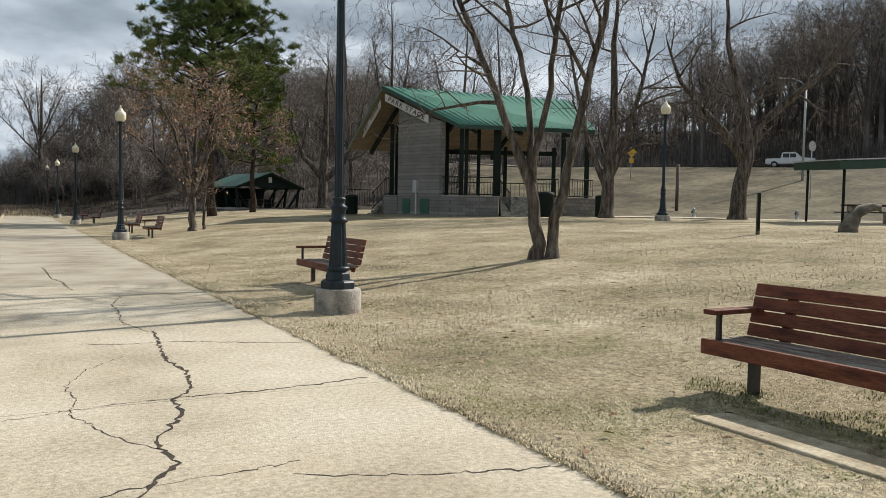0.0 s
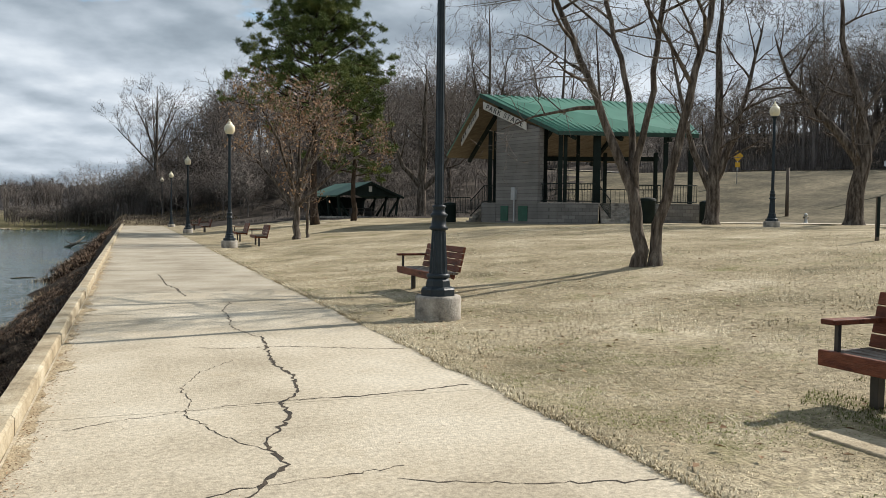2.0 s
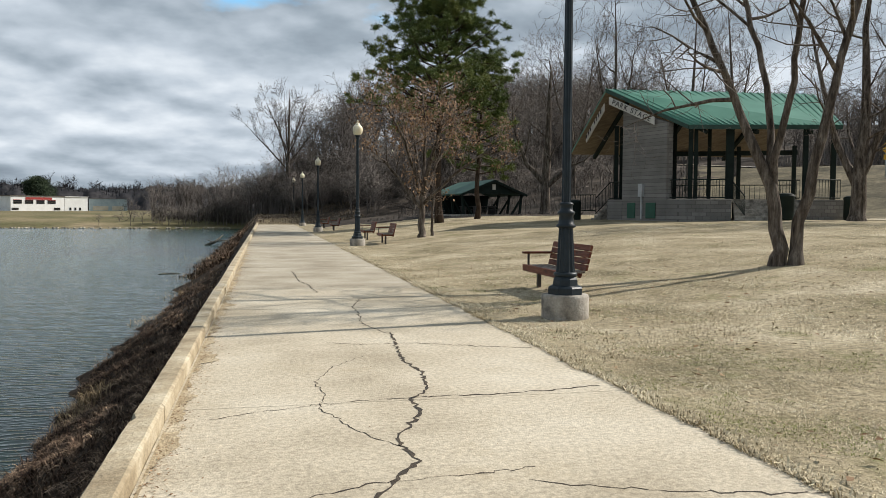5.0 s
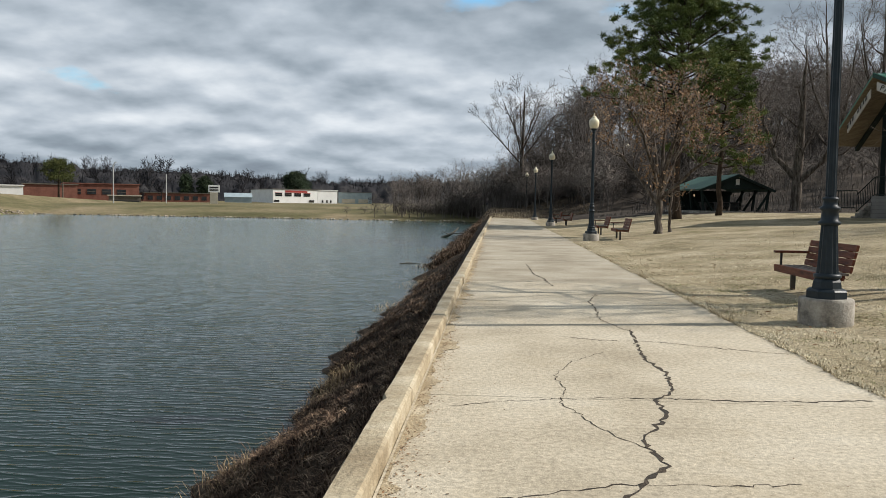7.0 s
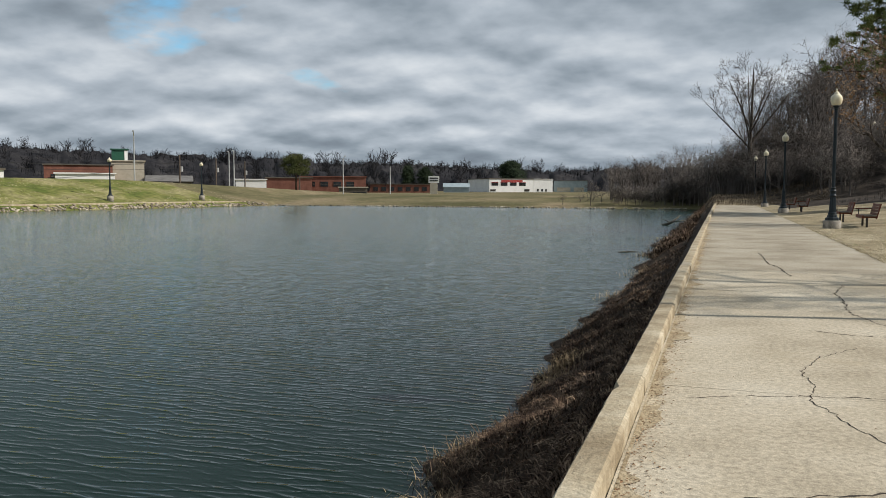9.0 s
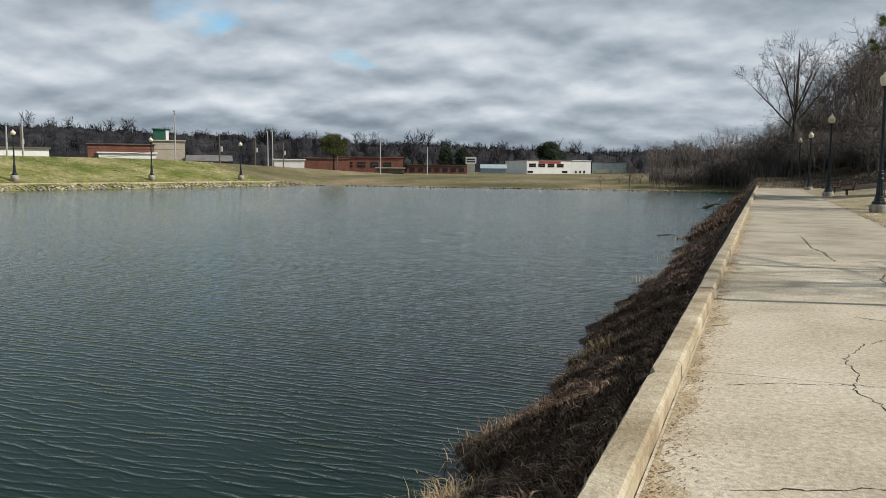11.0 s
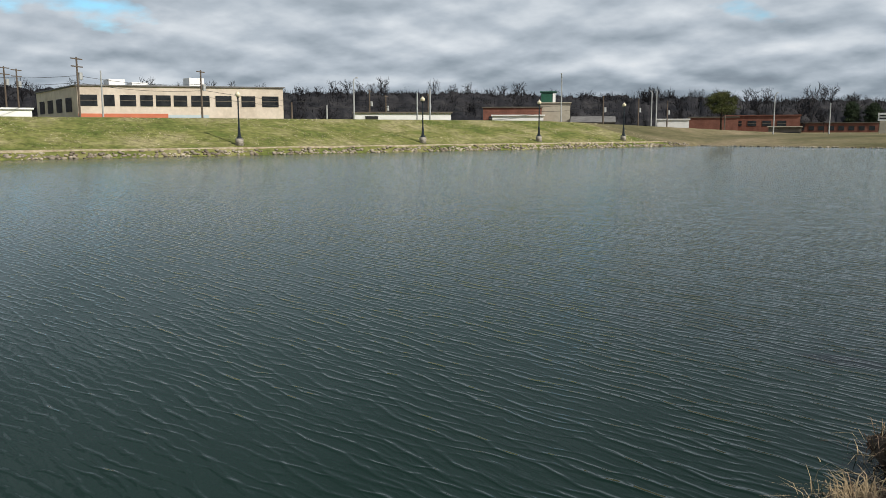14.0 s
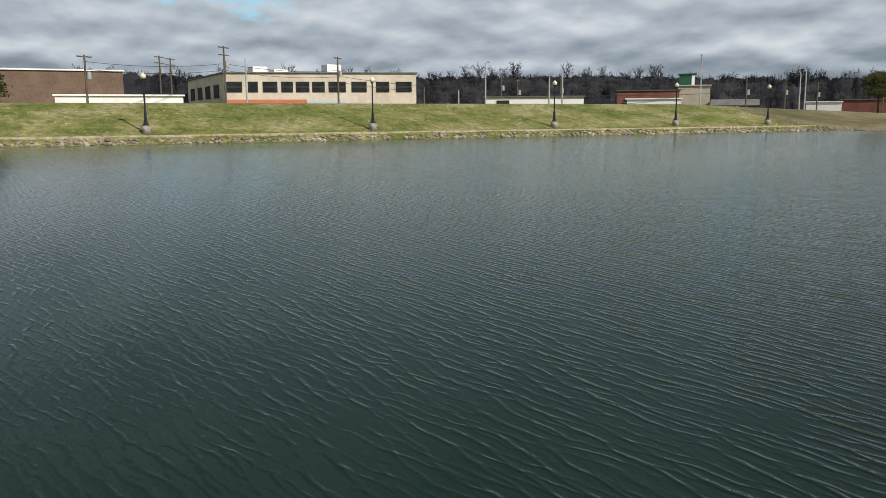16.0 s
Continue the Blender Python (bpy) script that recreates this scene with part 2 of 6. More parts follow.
M = {
    "lawn": material("dormant_grass", [(0.17, 0.146, 0.086), (0.30, 0.25, 0.158), (0.40, 0.338, 0.228), (0.52, 0.45, 0.325)], 0.95, 0.55, 10, 1.0, 30, fine=(13, 0.6), spec=0.1, pos=(0.3, 0.7), clump=(0.9, 0.55, 0.6, (0.15, 0.15, 0.055))),
    "bank": material("bank_soil", [(0.022, 0.016, 0.011), (0.055, 0.039, 0.027), (0.12, 0.087, 0.06)], 0.95, 5.0, 8, 1.0, 20, fine=(24, 0.5), spec=0.2),
    "green": material("levee_grass", [(0.105, 0.135, 0.032), (0.19, 0.195, 0.062), (0.31, 0.28, 0.14)], 0.95, 0.22, 10, 0.8, 6, fine=(1.6, 0.55), spec=0.1),
    "litter": material("leaf_litter", [(0.03, 0.025, 0.021), (0.055, 0.045, 0.037), (0.10, 0.082, 0.066)], 0.95, 0.3, 9, 0.8, 8, fine=(3.0, 0.4), spec=0.1),
    "tan": material("dry_shore_grass", [(0.10, 0.095, 0.045), (0.165, 0.145, 0.078), (0.26, 0.21, 0.13)], 0.95, 0.07, 9, 0.7, 5, fine=(1.0, 0.3), spec=0.1),
    # slope grass darker than the lawn: its shade is put into the colour
    "hill": material("shaded_hillside_grass", [(0.075, 0.067, 0.045), (0.13, 0.112, 0.073), (0.20, 0.17, 0.113)], 0.95, 0.25, 10, 0.7, 10, fine=(2.5, 0.45), spec=0.1, clump=(0.2, 0.56, 0.5, (0.075, 0.062, 0.045))),
    "concrete": material("path_concrete", [(0.39, 0.332, 0.24), (0.52, 0.455, 0.345), (0.595, 0.535, 0.425)], 0.85, 0.5, 11, 0.3, 70, fine=(26, 0.4), coord="Object", spec=0.3, clump=(0.8, 0.55, 0.45, (0.38, 0.31, 0.205))),
    "kerb": material("kerb_concrete", [(0.28, 0.222, 0.142), (0.42, 0.352, 0.242), (0.53, 0.465, 0.345)], 0.9, 2.2, 9, 0.5, 50, fine=(30, 0.28), spec=0.3),
    "oldconcrete": material("lamp_base_concrete", [(0.16, 0.145, 0.125), (0.34, 0.31, 0.265), (0.46, 0.425, 0.37)], 0.9, 3.5, 9, 0.5, 40, fine=(25, 0.25), spec=0.3),
    "crack": material("crack_dirt", [(0.025, 0.02, 0.015), (0.07, 0.05, 0.032)], 0.95, 6, 6, 0.6, 60),
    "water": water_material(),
    "post": material("painted_lamp_post", [(0.011, 0.018, 0.024), (0.019, 0.029, 0.037)], 0.45, 6, 5, 0.1, 40, spec=0.3),
    "globe": material("cream_globe", [(0.70, 0.62, 0.43), (0.80, 0.73, 0.55)], 0.35, 5, 3),
    "wood": material("stained_bench_wood", [(0.075, 0.019, 0.009), (0.15, 0.042, 0.019), (0.20, 0.068, 0.034)], 0.62, 3.0, 9, 0.35, 30, stretch=(5, 1, 5), fine=(16, 0.35), spec=0.35),
    "greywood": material("weathered_seat_wood", [(0.11, 0.075, 0.055), (0.22, 0.18, 0.15), (0.30, 0.265, 0.23)], 0.8, 3.0, 9, 0.4, 30, stretch=(5, 1, 5), fine=(16, 0.35), spec=0.3),
    "darkmetal": material("dark_steel", [(0.020, 0.019, 0.017), (0.045, 0.038, 0.032)], 0.55, 5, 5, 0.1, 40),
    "bark": material("grey_bark", [(0.045, 0.036, 0.029), (0.115, 0.094, 0.077), (0.21, 0.18, 0.15)], 0.95, 3.0, 9, 1.0, 16, stretch=(3, 3, 0.6), fine=(14, 0.5), spec=0.12),
    "twig": material("twig_bark", [(0.10, 0.084, 0.073), (0.20, 0.17, 0.148)], 0.95, 1.0, 4, spec=0.1),
    "kerbdirt": material("tan_silt", [(0.34, 0.268, 0.17), (0.45, 0.37, 0.25), (0.53, 0.46, 0.34)], 0.95, 3.0, 9, 0.6, 50, fine=(30, 0.35), spec=0.15),
    "paletwig": material("pale_twig_bark", [(0.17, 0.135, 0.11), (0.33, 0.27, 0.225)], 0.95, 1.0, 4, spec=0.1),
    "woods": material("winter_woods_bark", [(0.06, 0.052, 0.046), (0.11, 0.096, 0.086), (0.18, 0.158, 0.142)], 0.95, 0.08, 5, spec=0.1, island=0.4),
    # cloud shade, shade between the trees and blue haze put into the colour
    "farwoods": material("shaded_far_woods", [(0.013, 0.0135, 0.016), (0.024, 0.0235, 0.026), (0.04, 0.038, 0.039)], 0.95, 0.05, 8, fine=(0.4, 0.4), spec=0.05, island=0.5),
    # far slabs: tanner, and darkened with tree shade put into the colour
    "concrete2": material("shaded_path_concrete", [(0.29, 0.248, 0.182), (0.39, 0.343, 0.262), (0.465, 0.418, 0.332)], 0.85, 0.7, 10, 0.5, 70, fine=(25, 0.3), spec=0.3),
    "weed": material("dry_weeds", [(0.08, 0.062, 0.045), (0.14, 0.11, 0.078), (0.21, 0.17, 0.12)], 0.95, 0.6, 5, island=0.4, spec=0.1),
    "levtree": material("levee_pine_foliage", [(0.030, 0.042, 0.014), (0.075, 0.082, 0.024)], 0.8, 0.5, 5, island=0.35, spec=0.2),
    "pinebark": material("pine_bark", [(0.03, 0.022, 0.017), (0.08, 0.058, 0.043)], 0.95, 2.5, 8, 0.8, 18, stretch=(3, 3, 0.8), spec=0.1),
    "needle": material("pine_needles", [(0.05, 0.075, 0.022), (0.11, 0.145, 0.04), (0.22, 0.24, 0.075)], 0.7, 0.35, 5, island=0.45, spec=0.2),
    "deadleaf": material("dead_leaves", [(0.14, 0.08, 0.042), (0.23, 0.14, 0.078), (0.36, 0.25, 0.155)], 0.8, 1.5, 5, island=0.4, spec=0.15),
    "cedar": material("evergreen_foliage", [(0.012, 0.022, 0.012), (0.03, 0.045, 0.02)], 0.8, 0.5, 5, island=0.3, spec=0.2),
    "blade": material("straw_blades", [(0.38, 0.316, 0.207), (0.52, 0.45, 0.315), (0.66, 0.595, 0.445)], 0.9, 0.8, 4, island=0.45, spec=0.15),
    "greenblade": material("green_blades", [(0.12, 0.14, 0.04), (0.22, 0.22, 0.075)], 0.85, 1.0, 4, island=0.3, spec=0.15),
    "brush": material("dead_brush", [(0.022, 0.014, 0.010), (0.085, 0.055, 0.038), (0.30, 0.215, 0.145)], 0.95, 6.0, 5, island=0.8, spec=0.1),
    "straw": material("dead_reeds", [(0.24, 0.175, 0.10), (0.40, 0.31, 0.19)], 0.9, 2, 4, island=0.3, spec=0.15),
    "rock": material("shore_rock", [(0.13, 0.105, 0.075), (0.26, 0.22, 0.165), (0.40, 0.35, 0.27)], 0.9, 0.6, 6, island=0.35),
    "block": block_material("stage_block", (0.175, 0.165, 0.152), (0.28, 0.267, 0.246), (0.11, 0.104, 0.095), 0.4, 0.2),
    "roofgreen": material("green_metal_roof", [(0.045, 0.165, 0.11), (0.075, 0.225, 0.155)], 0.42, 0.6, 5, 0.05, 10, spec=0.5),
    # dimmer copy of the stage roof green, with the slope's shade in its colour
    "shelterroof": material("shaded_green_roof", [(0.032, 0.085, 0.062), (0.05, 0.115, 0.088)], 0.6, 0.8, 6, spec=0.3),
    "trimgreen": material("dark_green_trim", [(0.010, 0.040, 0.028), (0.018, 0.060, 0.042)], 0.5, 2, 5),
    "steelgreen": material("dark_green_steel", [(0.006, 0.012, 0.010), (0.011, 0.020, 0.016)], 0.7, 2, 5, spec=0.2),
    "ceilwood": material("tan_soffit_boards", [(0.17, 0.132, 0.088), (0.255, 0.205, 0.142)], 0.85, 1.5, 7, stretch=(1, 6, 1), fine=(5, 0.25), spec=0.2),
    "sign": material("sign_board", [(0.48, 0.46, 0.42), (0.58, 0.56, 0.51)], 0.7, 1.5, 6),
    "black": material("black_paint", [(0.012, 0.012, 0.012), (0.02, 0.02, 0.02)], 0.6, 4, 3),
    "greendoor": material("green_painted_door", [(0.010, 0.070, 0.042), (0.016, 0.095, 0.058)], 0.5, 3, 4),
    "white": material("white_paint", [(0.76, 0.76, 0.74), (0.86, 0.86, 0.84)], 0.7, 0.3, 6, fine=(1.5, 0.06)),
    "cream": material("cream_painted_wall", [(0.52, 0.44, 0.355), (0.63, 0.545, 0.45), (0.69, 0.605, 0.51)], 0.85, 0.25, 8, fine=(1.2, 0.12)),
    "brick": material("red_brick", [(0.16, 0.062, 0.043), (0.24, 0.10, 0.070)], 0.9, 0.5, 7, fine=(3, 0.2)),
    "brownbrick": material("brown_brick", [(0.14, 0.092, 0.066), (0.19, 0.128, 0.095)], 0.9, 0.5, 7, fine=(3, 0.2)),
    "darkbrick": material("dark_weathered_wall", [(0.10, 0.085, 0.066), (0.17, 0.145, 0.115)], 0.9, 0.6, 7, fine=(3, 0.25)),
    "beige": material("beige_wall", [(0.42, 0.38, 0.30), (0.52, 0.475, 0.385)], 0.85, 0.4, 6, fine=(2, 0.1)),
    "bluegrey": material("blue_grey_siding", [(0.26, 0.33, 0.36), (0.33, 0.40, 0.43)], 0.8, 0.6, 5),
    "greyroof": material("grey_shingles", [(0.11, 0.105, 0.10), (0.19, 0.185, 0.175)], 0.9, 0.8, 6),
    "glass": material("dark_window_glass", [(0.012, 0.014, 0.016), (0.03, 0.033, 0.036)], 0.15, 0.8, 4),
    "redtrim": material("red_trim", [(0.30, 0.035, 0.03), (0.40, 0.05, 0.04)], 0.6, 1, 4),
    "orange": material("orange_red_paint", [(0.50, 0.14, 0.075), (0.60, 0.19, 0.10)], 0.7, 0.6, 5),
    "paleblue": material("pale_blue_paint", [(0.42, 0.50, 0.54), (0.50, 0.57, 0.60)], 0.7, 0.6, 5),
    "asphalt": material("road_asphalt", [(0.10, 0.098, 0.093), (0.16, 0.155, 0.148)], 0.9, 0.5, 6),
    "galv": material("galvanised_pole", [(0.36, 0.37, 0.37), (0.50, 0.51, 0.51)], 0.5, 1.5, 4, metal=0.3),
    "polewood": material("utility_pole_wood", [(0.075, 0.057, 0.043), (0.14, 0.11, 0.085)], 0.9, 2, 6, stretch=(4, 4, 0.5)),
    "yellow": material("yellow_sign", [(0.62, 0.34, 0.02), (0.70, 0.40, 0.03)], 0.6, 3, 3),
    "carwhite": material("white_car_paint", [(0.62, 0.63, 0.63), (0.70, 0.71, 0.71)], 0.25, 1, 2),
    "rubber": material("tyre_rubber", [(0.012, 0.012, 0.012), (0.02, 0.02, 0.02)], 0.85, 4, 3),
    "log": material("weathered_log", [(0.10, 0.088, 0.07), (0.19, 0.168, 0.135), (0.28, 0.25, 0.205)], 0.9, 2.5, 8, 0.6, 20, fine=(12, 0.35), spec=0.15),
}


# ---- mesh helpers ----
def mesh_ob(name, bm, mat, smooth=False):
    me = bpy.data.meshes.new(name)
    bm.normal_update()
    bm.to_mesh(me)
    bm.free()
    for x in mat if isinstance(mat, (list, tuple)) else (mat,):
        me.materials.append(x)
    if smooth:
        me.polygons.foreach_set("use_smooth", [True] * len(me.polygons))
    return new(name, me)


def part(name, bm, mat, parent, label="", smooth=False):
    ob = mesh_ob(name, bm, mat, smooth)
    ob.parent = parent
    return tagged(ob, label) if label else ob


def raw_mesh(name, verts, faces, mat, smooth=False):
    me = bpy.data.meshes.new(name)
    me.from_pydata(verts, [], faces)
    me.materials.append(mat)
    if smooth:
        me.polygons.foreach_set("use_smooth", [True] * len(me.polygons))
    return me


def thing(name, m, label, category, group="", kind=""):
    e = new(name)
    e.empty_display_size = 0.2
    e.matrix_world = m
    return tagged(e, label, category, group, kind)


def box(bm, x0, x1, y0, y1, z0, z1, bevel=0.0, m=None):
    start = set(bm.verts)
    r = bmesh.ops.create_cube(bm, size=1)
    vs = r["verts"]
    for v in vs:
        v.co = Vector(((x0 + x1) / 2 + v.co.x * (x1 - x0), (y0 + y1) / 2 + v.co.y * (y1 - y0), (z0 + z1) / 2 + v.co.z * (z1 - z0)))
    if bevel:
        es = {e for v in vs for e in v.link_edges}
        bmesh.ops.bevel(bm, geom=list(es), offset=bevel, segments=2, affect="EDGES", profile=0.5)
        vs = [v for v in bm.verts if v not in start]
    if m is not None:
        bmesh.ops.transform(bm, matrix=m, verts=vs)
    return bm


def B(*a, **k):
    return box(bmesh.new(), *a, **k)


def ring_tube(bm, pts, radii, n=8, caps=True):
    """A tapered tube along points."""
    rings = []
    for i, p in enumerate(pts):
        d = (Vector(pts[min(i + 1, len(pts) - 1)]) - Vector(pts[max(i - 1, 0)])).normalized()
        a = d.orthogonal().normalized() if abs(d.z) < 0.9 else Vector((1, 0, 0))
        a = (a - a.dot(d) * d).normalized()
        c = d.cross(a)
        rings.append([bm.verts.new(Vector(p) + radii[i] * (math.cos(2 * math.pi * k / n) * a + math.sin(2 * math.pi * k / n) * c)) for k in range(n)])
    for r0, r1 in zip(rings, rings[1:]):
        for k in range(n):
            bm.faces.new((r0[k], r0[(k + 1) % n], r1[(k + 1) % n], r1[k]))
    if caps:
        bm.faces.new(rings[0][::-1])
        bm.faces.new(rings[-1])
    return bm


def revolve(profile, n=20, flute=0.0):
    """A turned solid from (radius, height) pairs; flute: depth of grooves on every second rib."""
    bm = bmesh.new()
    rings = []
    for r, z in profile:
        rings.append([bm.verts.new(((r * (1 - flute * (k % 2))) * math.cos(2 * math.pi * k / n), (r * (1 - flute * (k % 2))) * math.sin(2 * math.pi * k / n), z)) for k in range(n)])
    for r0, r1 in zip(rings, rings[1:]):
        for k in range(n):
            bm.faces.new((r0[k], r0[(k + 1) % n], r1[(k + 1) % n], r1[k]))
    bm.faces.new(rings[0][::-1])
    bm.faces.new(rings[-1])
    return bm


def plate(corners, thick):
    """A flat slab under four corners given counter-clockwise from its upper side."""
    bm = bmesh.new()
    c = [Vector(p) for p in corners]
    nrm = (c[1] - c[0]).cross(c[-1] - c[0]).normalized()
    top = [bm.verts.new(p) for p in c]
    low = [bm.verts.new(p - nrm * thick) for p in c]
    bm.faces.new(top)
    bm.faces.new(low[::-1])
    k = len(c)
    for i in range(k):
        bm.faces.new((top[i], low[i], low[(i + 1) % k], top[(i + 1) % k]))
    return bm


# ---- ground ----
WATER = -1.05


def smooth01(v):
    v = np.clip(v, 0, 1)
    return v * v * (3 - 2 * v)


def path_left(y):
    return -0.16 + 0.009 * y


def path_right(y):
    return 3.32 + 0.011 * y


def west_shore(y):
    return -76.5 + 0.10 * y


def ground_z(x, y):
    """Height of the ground sheet, for numpy arrays."""
    x, y = np.asarray(x, float), np.asarray(y, float)
    wob = 0.8 * np.sin(y * 0.9) * np.sin(y * 0.37 + 1.0) + 0.6 * np.sin(y * 2.3 + 0.7 + x) + 0.5 * np.sin(y * 5.1 + 3 * x)
    # east side: bank, path bed, lawn, slope to the road, wooded hill
    d = x - (path_left(y) - 0.25)
    bank = np.interp(d, [-5, -3.0, -1.46, -0.8, 0.0], [-2.2, -1.75, WATER, -0.62, -0.10]) + np.where((d < -0.25) & (d > -3.2), 0.13 * wob, 0)
    lx = np.clip(x - 4.6, 0, None)
    lawn = 1.22 * np.tanh(lx / 13.5) ** 1.15 + 0.010 * np.clip(y - 42, 0, 60) * smooth01((x - 5) / 12)
    s = 0.85 * x + 0.53 * y
    hill = 5.2 * smooth01((s - 54) / 42) + np.clip(s - 104, 0, 90) * (0.12 + 0.15 * smooth01((0.53 * x - 0.85 * y + 46) / 42)) * smooth01((x - 18) / 30)
    hill = hill + 0.07 * np.clip(y - 113, 0, 90) * smooth01((x + 2) / 22)
    bumps = 0.03 * np.sin(x * 0.8 + y * 0.31) * np.sin(y * 0.53) + 0.012 * np.sin(x * 2.9) * np.sin(y * 2.3 + x)
    bed = np.where((x > path_left(y) - 0.25) & (x < path_right(y) - 0.03) & (y < 86), -0.1, 0.0)
    end = 0.9 * smooth01((y - 84) / 18)
    east = np.where(d < 0, bank, bed + np.where(x > path_right(y) - 0.03, lawn + hill + bumps * smooth01(lx / 2), 0) + end)
    east = np.where((d < 0) & (y > 84), bank + end * smooth01((d + 2) / 2), east)
    # west levee
    w = west_shore(y) - x
    west = np.interp(w, [-4, 0, 0.9, 1.2, 3.4, 3.6, 16, 19, 200, 900], [-2.2, WATER, -0.45, -0.36, -0.36, -0.30, 2.75, 2.85, 2.6, 6.0])
    west = np.where(w > 0, west - np.clip((y - 100) * .03, 0, 2.2) * smooth01(w / 12), west)
    # north shore
    n = y - (114 + 0.02 * (x + 40))
    north = np.interp(n, [-4, 0, 4, 14, 24, 200, 900], [-2.2, WATER, -0.55, 0.1, 0.5, 0.7, 5.0])
    z = np.maximum(np.maximum(east, np.where(x < -20, west, -3)), np.where(x < 8, north, -3))
    return z


def gz(x, y):
    return float(ground_z(x, y))


def axis_steps(stops):
    out = []
    for (a, b, st) in stops:
        out += list(np.arange(a, b, st))
    return np.array(out + [stops[-1][1]])


def make_ground():
    xs = axis_steps([(-1400, -400, 100), (-400, -120, 20), (-120, -60, 1.0), (-60, -6, 6), (-6, -2.8, 0.2), (-2.8, -0.2, 0.1), (-0.2, 12, 0.2), (12, 40, 0.7), (40, 120, 2.5), (120, 400, 20), (400, 1400, 100)])
    ys = axis_steps([(-600, -60, 60), (-60, -4, 4), (-4, 16, 0.15), (16, 50, 0.5), (50, 140, 1.2), (140, 420, 12), (420, 1800, 120)])
    gx, gy = np.meshgrid(xs, ys)
    z = ground_z(gx, gy)
    nx, ny = len(xs), len(ys)
    verts = np.stack([gx, gy, z], -1).reshape(-1, 3)
    i = np.arange(nx * ny).reshape(ny, nx)
    faces = np.stack([i[:-1, :-1], i[:-1, 1:], i[1:, 1:], i[1:, :-1]], -1).reshape(-1, 4)
    me = bpy.data.meshes.new("ground")
    me.from_pydata(verts.tolist(), [], faces.tolist())
    c = verts[faces].mean(1)
    x, y = c[:, 0], c[:, 1]
    s = 0.85 * x + 0.53 * y
    idx = np.zeros(len(c), int)
    idx[s > 50] = 5
    idx[(s > 101 + 2 * np.sin(x * .7) * np.sin(y * .5)) | ((y > 92 + 3 * np.sin(x * 0.4)) & (x > -6))] = 3
    u, v = 0.88 * (x - 0.53) - 0.475 * (y + 0.39), 0.475 * (x - 0.53) + 0.88 * (y + 0.39)
    idx[(v > 63 + 2 * np.sin(u * 0.9)) & (u < 3 + np.sin(v)) & (x > 6)] = 3
    idx[(x < path_left(y) - 0.2) & (y < 112) & (x > -20)] = 1
    idx[(x < -20)] = 2
    idx[(x < -20) & (y > 108)] = 4
    idx[(x <= 2) & (x >= -20) & (y > 108)] = 4
    for k in ("lawn", "bank", "green", "litter", "tan", "hill"):
        me.materials.append(M[k])
    me.polygons.foreach_set("material_index", idx.tolist())
    me.polygons.foreach_set("use_smooth", [True] * len(me.polygons))
    tagged(new("ground", me), "dormant tan park lawn with bare banks", "ground", kind="structure")


make_ground()
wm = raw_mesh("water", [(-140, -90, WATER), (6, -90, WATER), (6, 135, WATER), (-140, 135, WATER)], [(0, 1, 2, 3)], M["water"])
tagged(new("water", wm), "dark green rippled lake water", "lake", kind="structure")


# ---- path with slabs, kerb and cracks ----
def make_path():
    root = thing("pavement", pose(0, 0, 0), "cracked pale concrete riverside path", "path", kind="structure")
    y, k, rnd = -12.3, 0, random.Random(4)
    while y < 84:
        ln = 3.0 if y < 20 else 4.5
        y1 = y + ln
        bm = bmesh.new()
        tilt = rnd.uniform(-0.004, 0.003)
        pts = [(path_left(y) - 0.02, y + 0.005), (path_right(y) + 0.02 * rnd.random(), y + 0.005), (path_right(y1) + 0.02 * rnd.random(), y1 - 0.005), (path_left(y1) - 0.02, y1 - 0.005)]
        top = [bm.verts.new((a, b, tilt)) for a, b in pts]
        low = [bm.verts.new((a, b, -0.13)) for a, b in pts]
        bm.faces.new(top)
        for i in range(4):
            bm.faces.new((top[i], low[i], low[(i + 1) % 4], top[(i + 1) % 4]))
        part("slab", bm, M["concrete" if y < 13.5 else "concrete2"], root)
        y = y1
    kerb = thing("kerb", pose(0, 0, 0), "weathered tan concrete kerb along the water", "kerb", kind="structure")
    y = -12.0
    while y < 83:
        y1 = y + (4.6 if rnd.random() < 0.5 else 4.1)
        bm = bmesh.new()
        h = 0.13 + rnd.uniform(-0.006, 0.006)
        n, rows = int((y1 - y) / 0.12), []
        for i in range(n + 1):
            yy = 0.006 + (y1 - y - 0.012) * i / n
            j = [0.007 * noise.noise(((y + yy) * 5.0, k * 3.1, 0)) + 0.006 * noise.noise(((y + yy) * 17.0, k, 4)) for k in range(7)]
            chip = 0.03 if abs(y + yy - 5.05) < 0.06 else 0.0
            rows.append([bm.verts.new((a, yy, b)) for a, b in ((j[0], -0.35), (0.004 + j[0] + chip, h - 0.022 + j[1]), (0.018 + j[1] + chip, h + j[2] * 0.6), (0.09, h + j[3] * 0.7 + 0.002), (0.155 + j[4], h + j[4] * 0.6), (0.172 + j[5], h - 0.02 + j[5]), (0.178 + j[6], -0.35))])
        for r0, r1 in zip(rows, rows[1:]):
            for k in range(6):
                bm.faces.new((r0[k], r0[k + 1], r1[k + 1], r1[k]))
        bm.faces.new(rows[0][::-1])
        bm.faces.new(rows[-1])
        bmesh.ops.recalc_face_normals(bm, faces=bm.faces[:])
        bmesh.ops.transform(bm, matrix=pose(path_left(y) - 0.195 + rnd.uniform(-0.006, 0.006), y, 0, 0, 0, -math.degrees(0.009)), verts=bm.verts[:])
        part("kerb_stone", bm, M["kerb"], kerb)
        y = y1
    return root


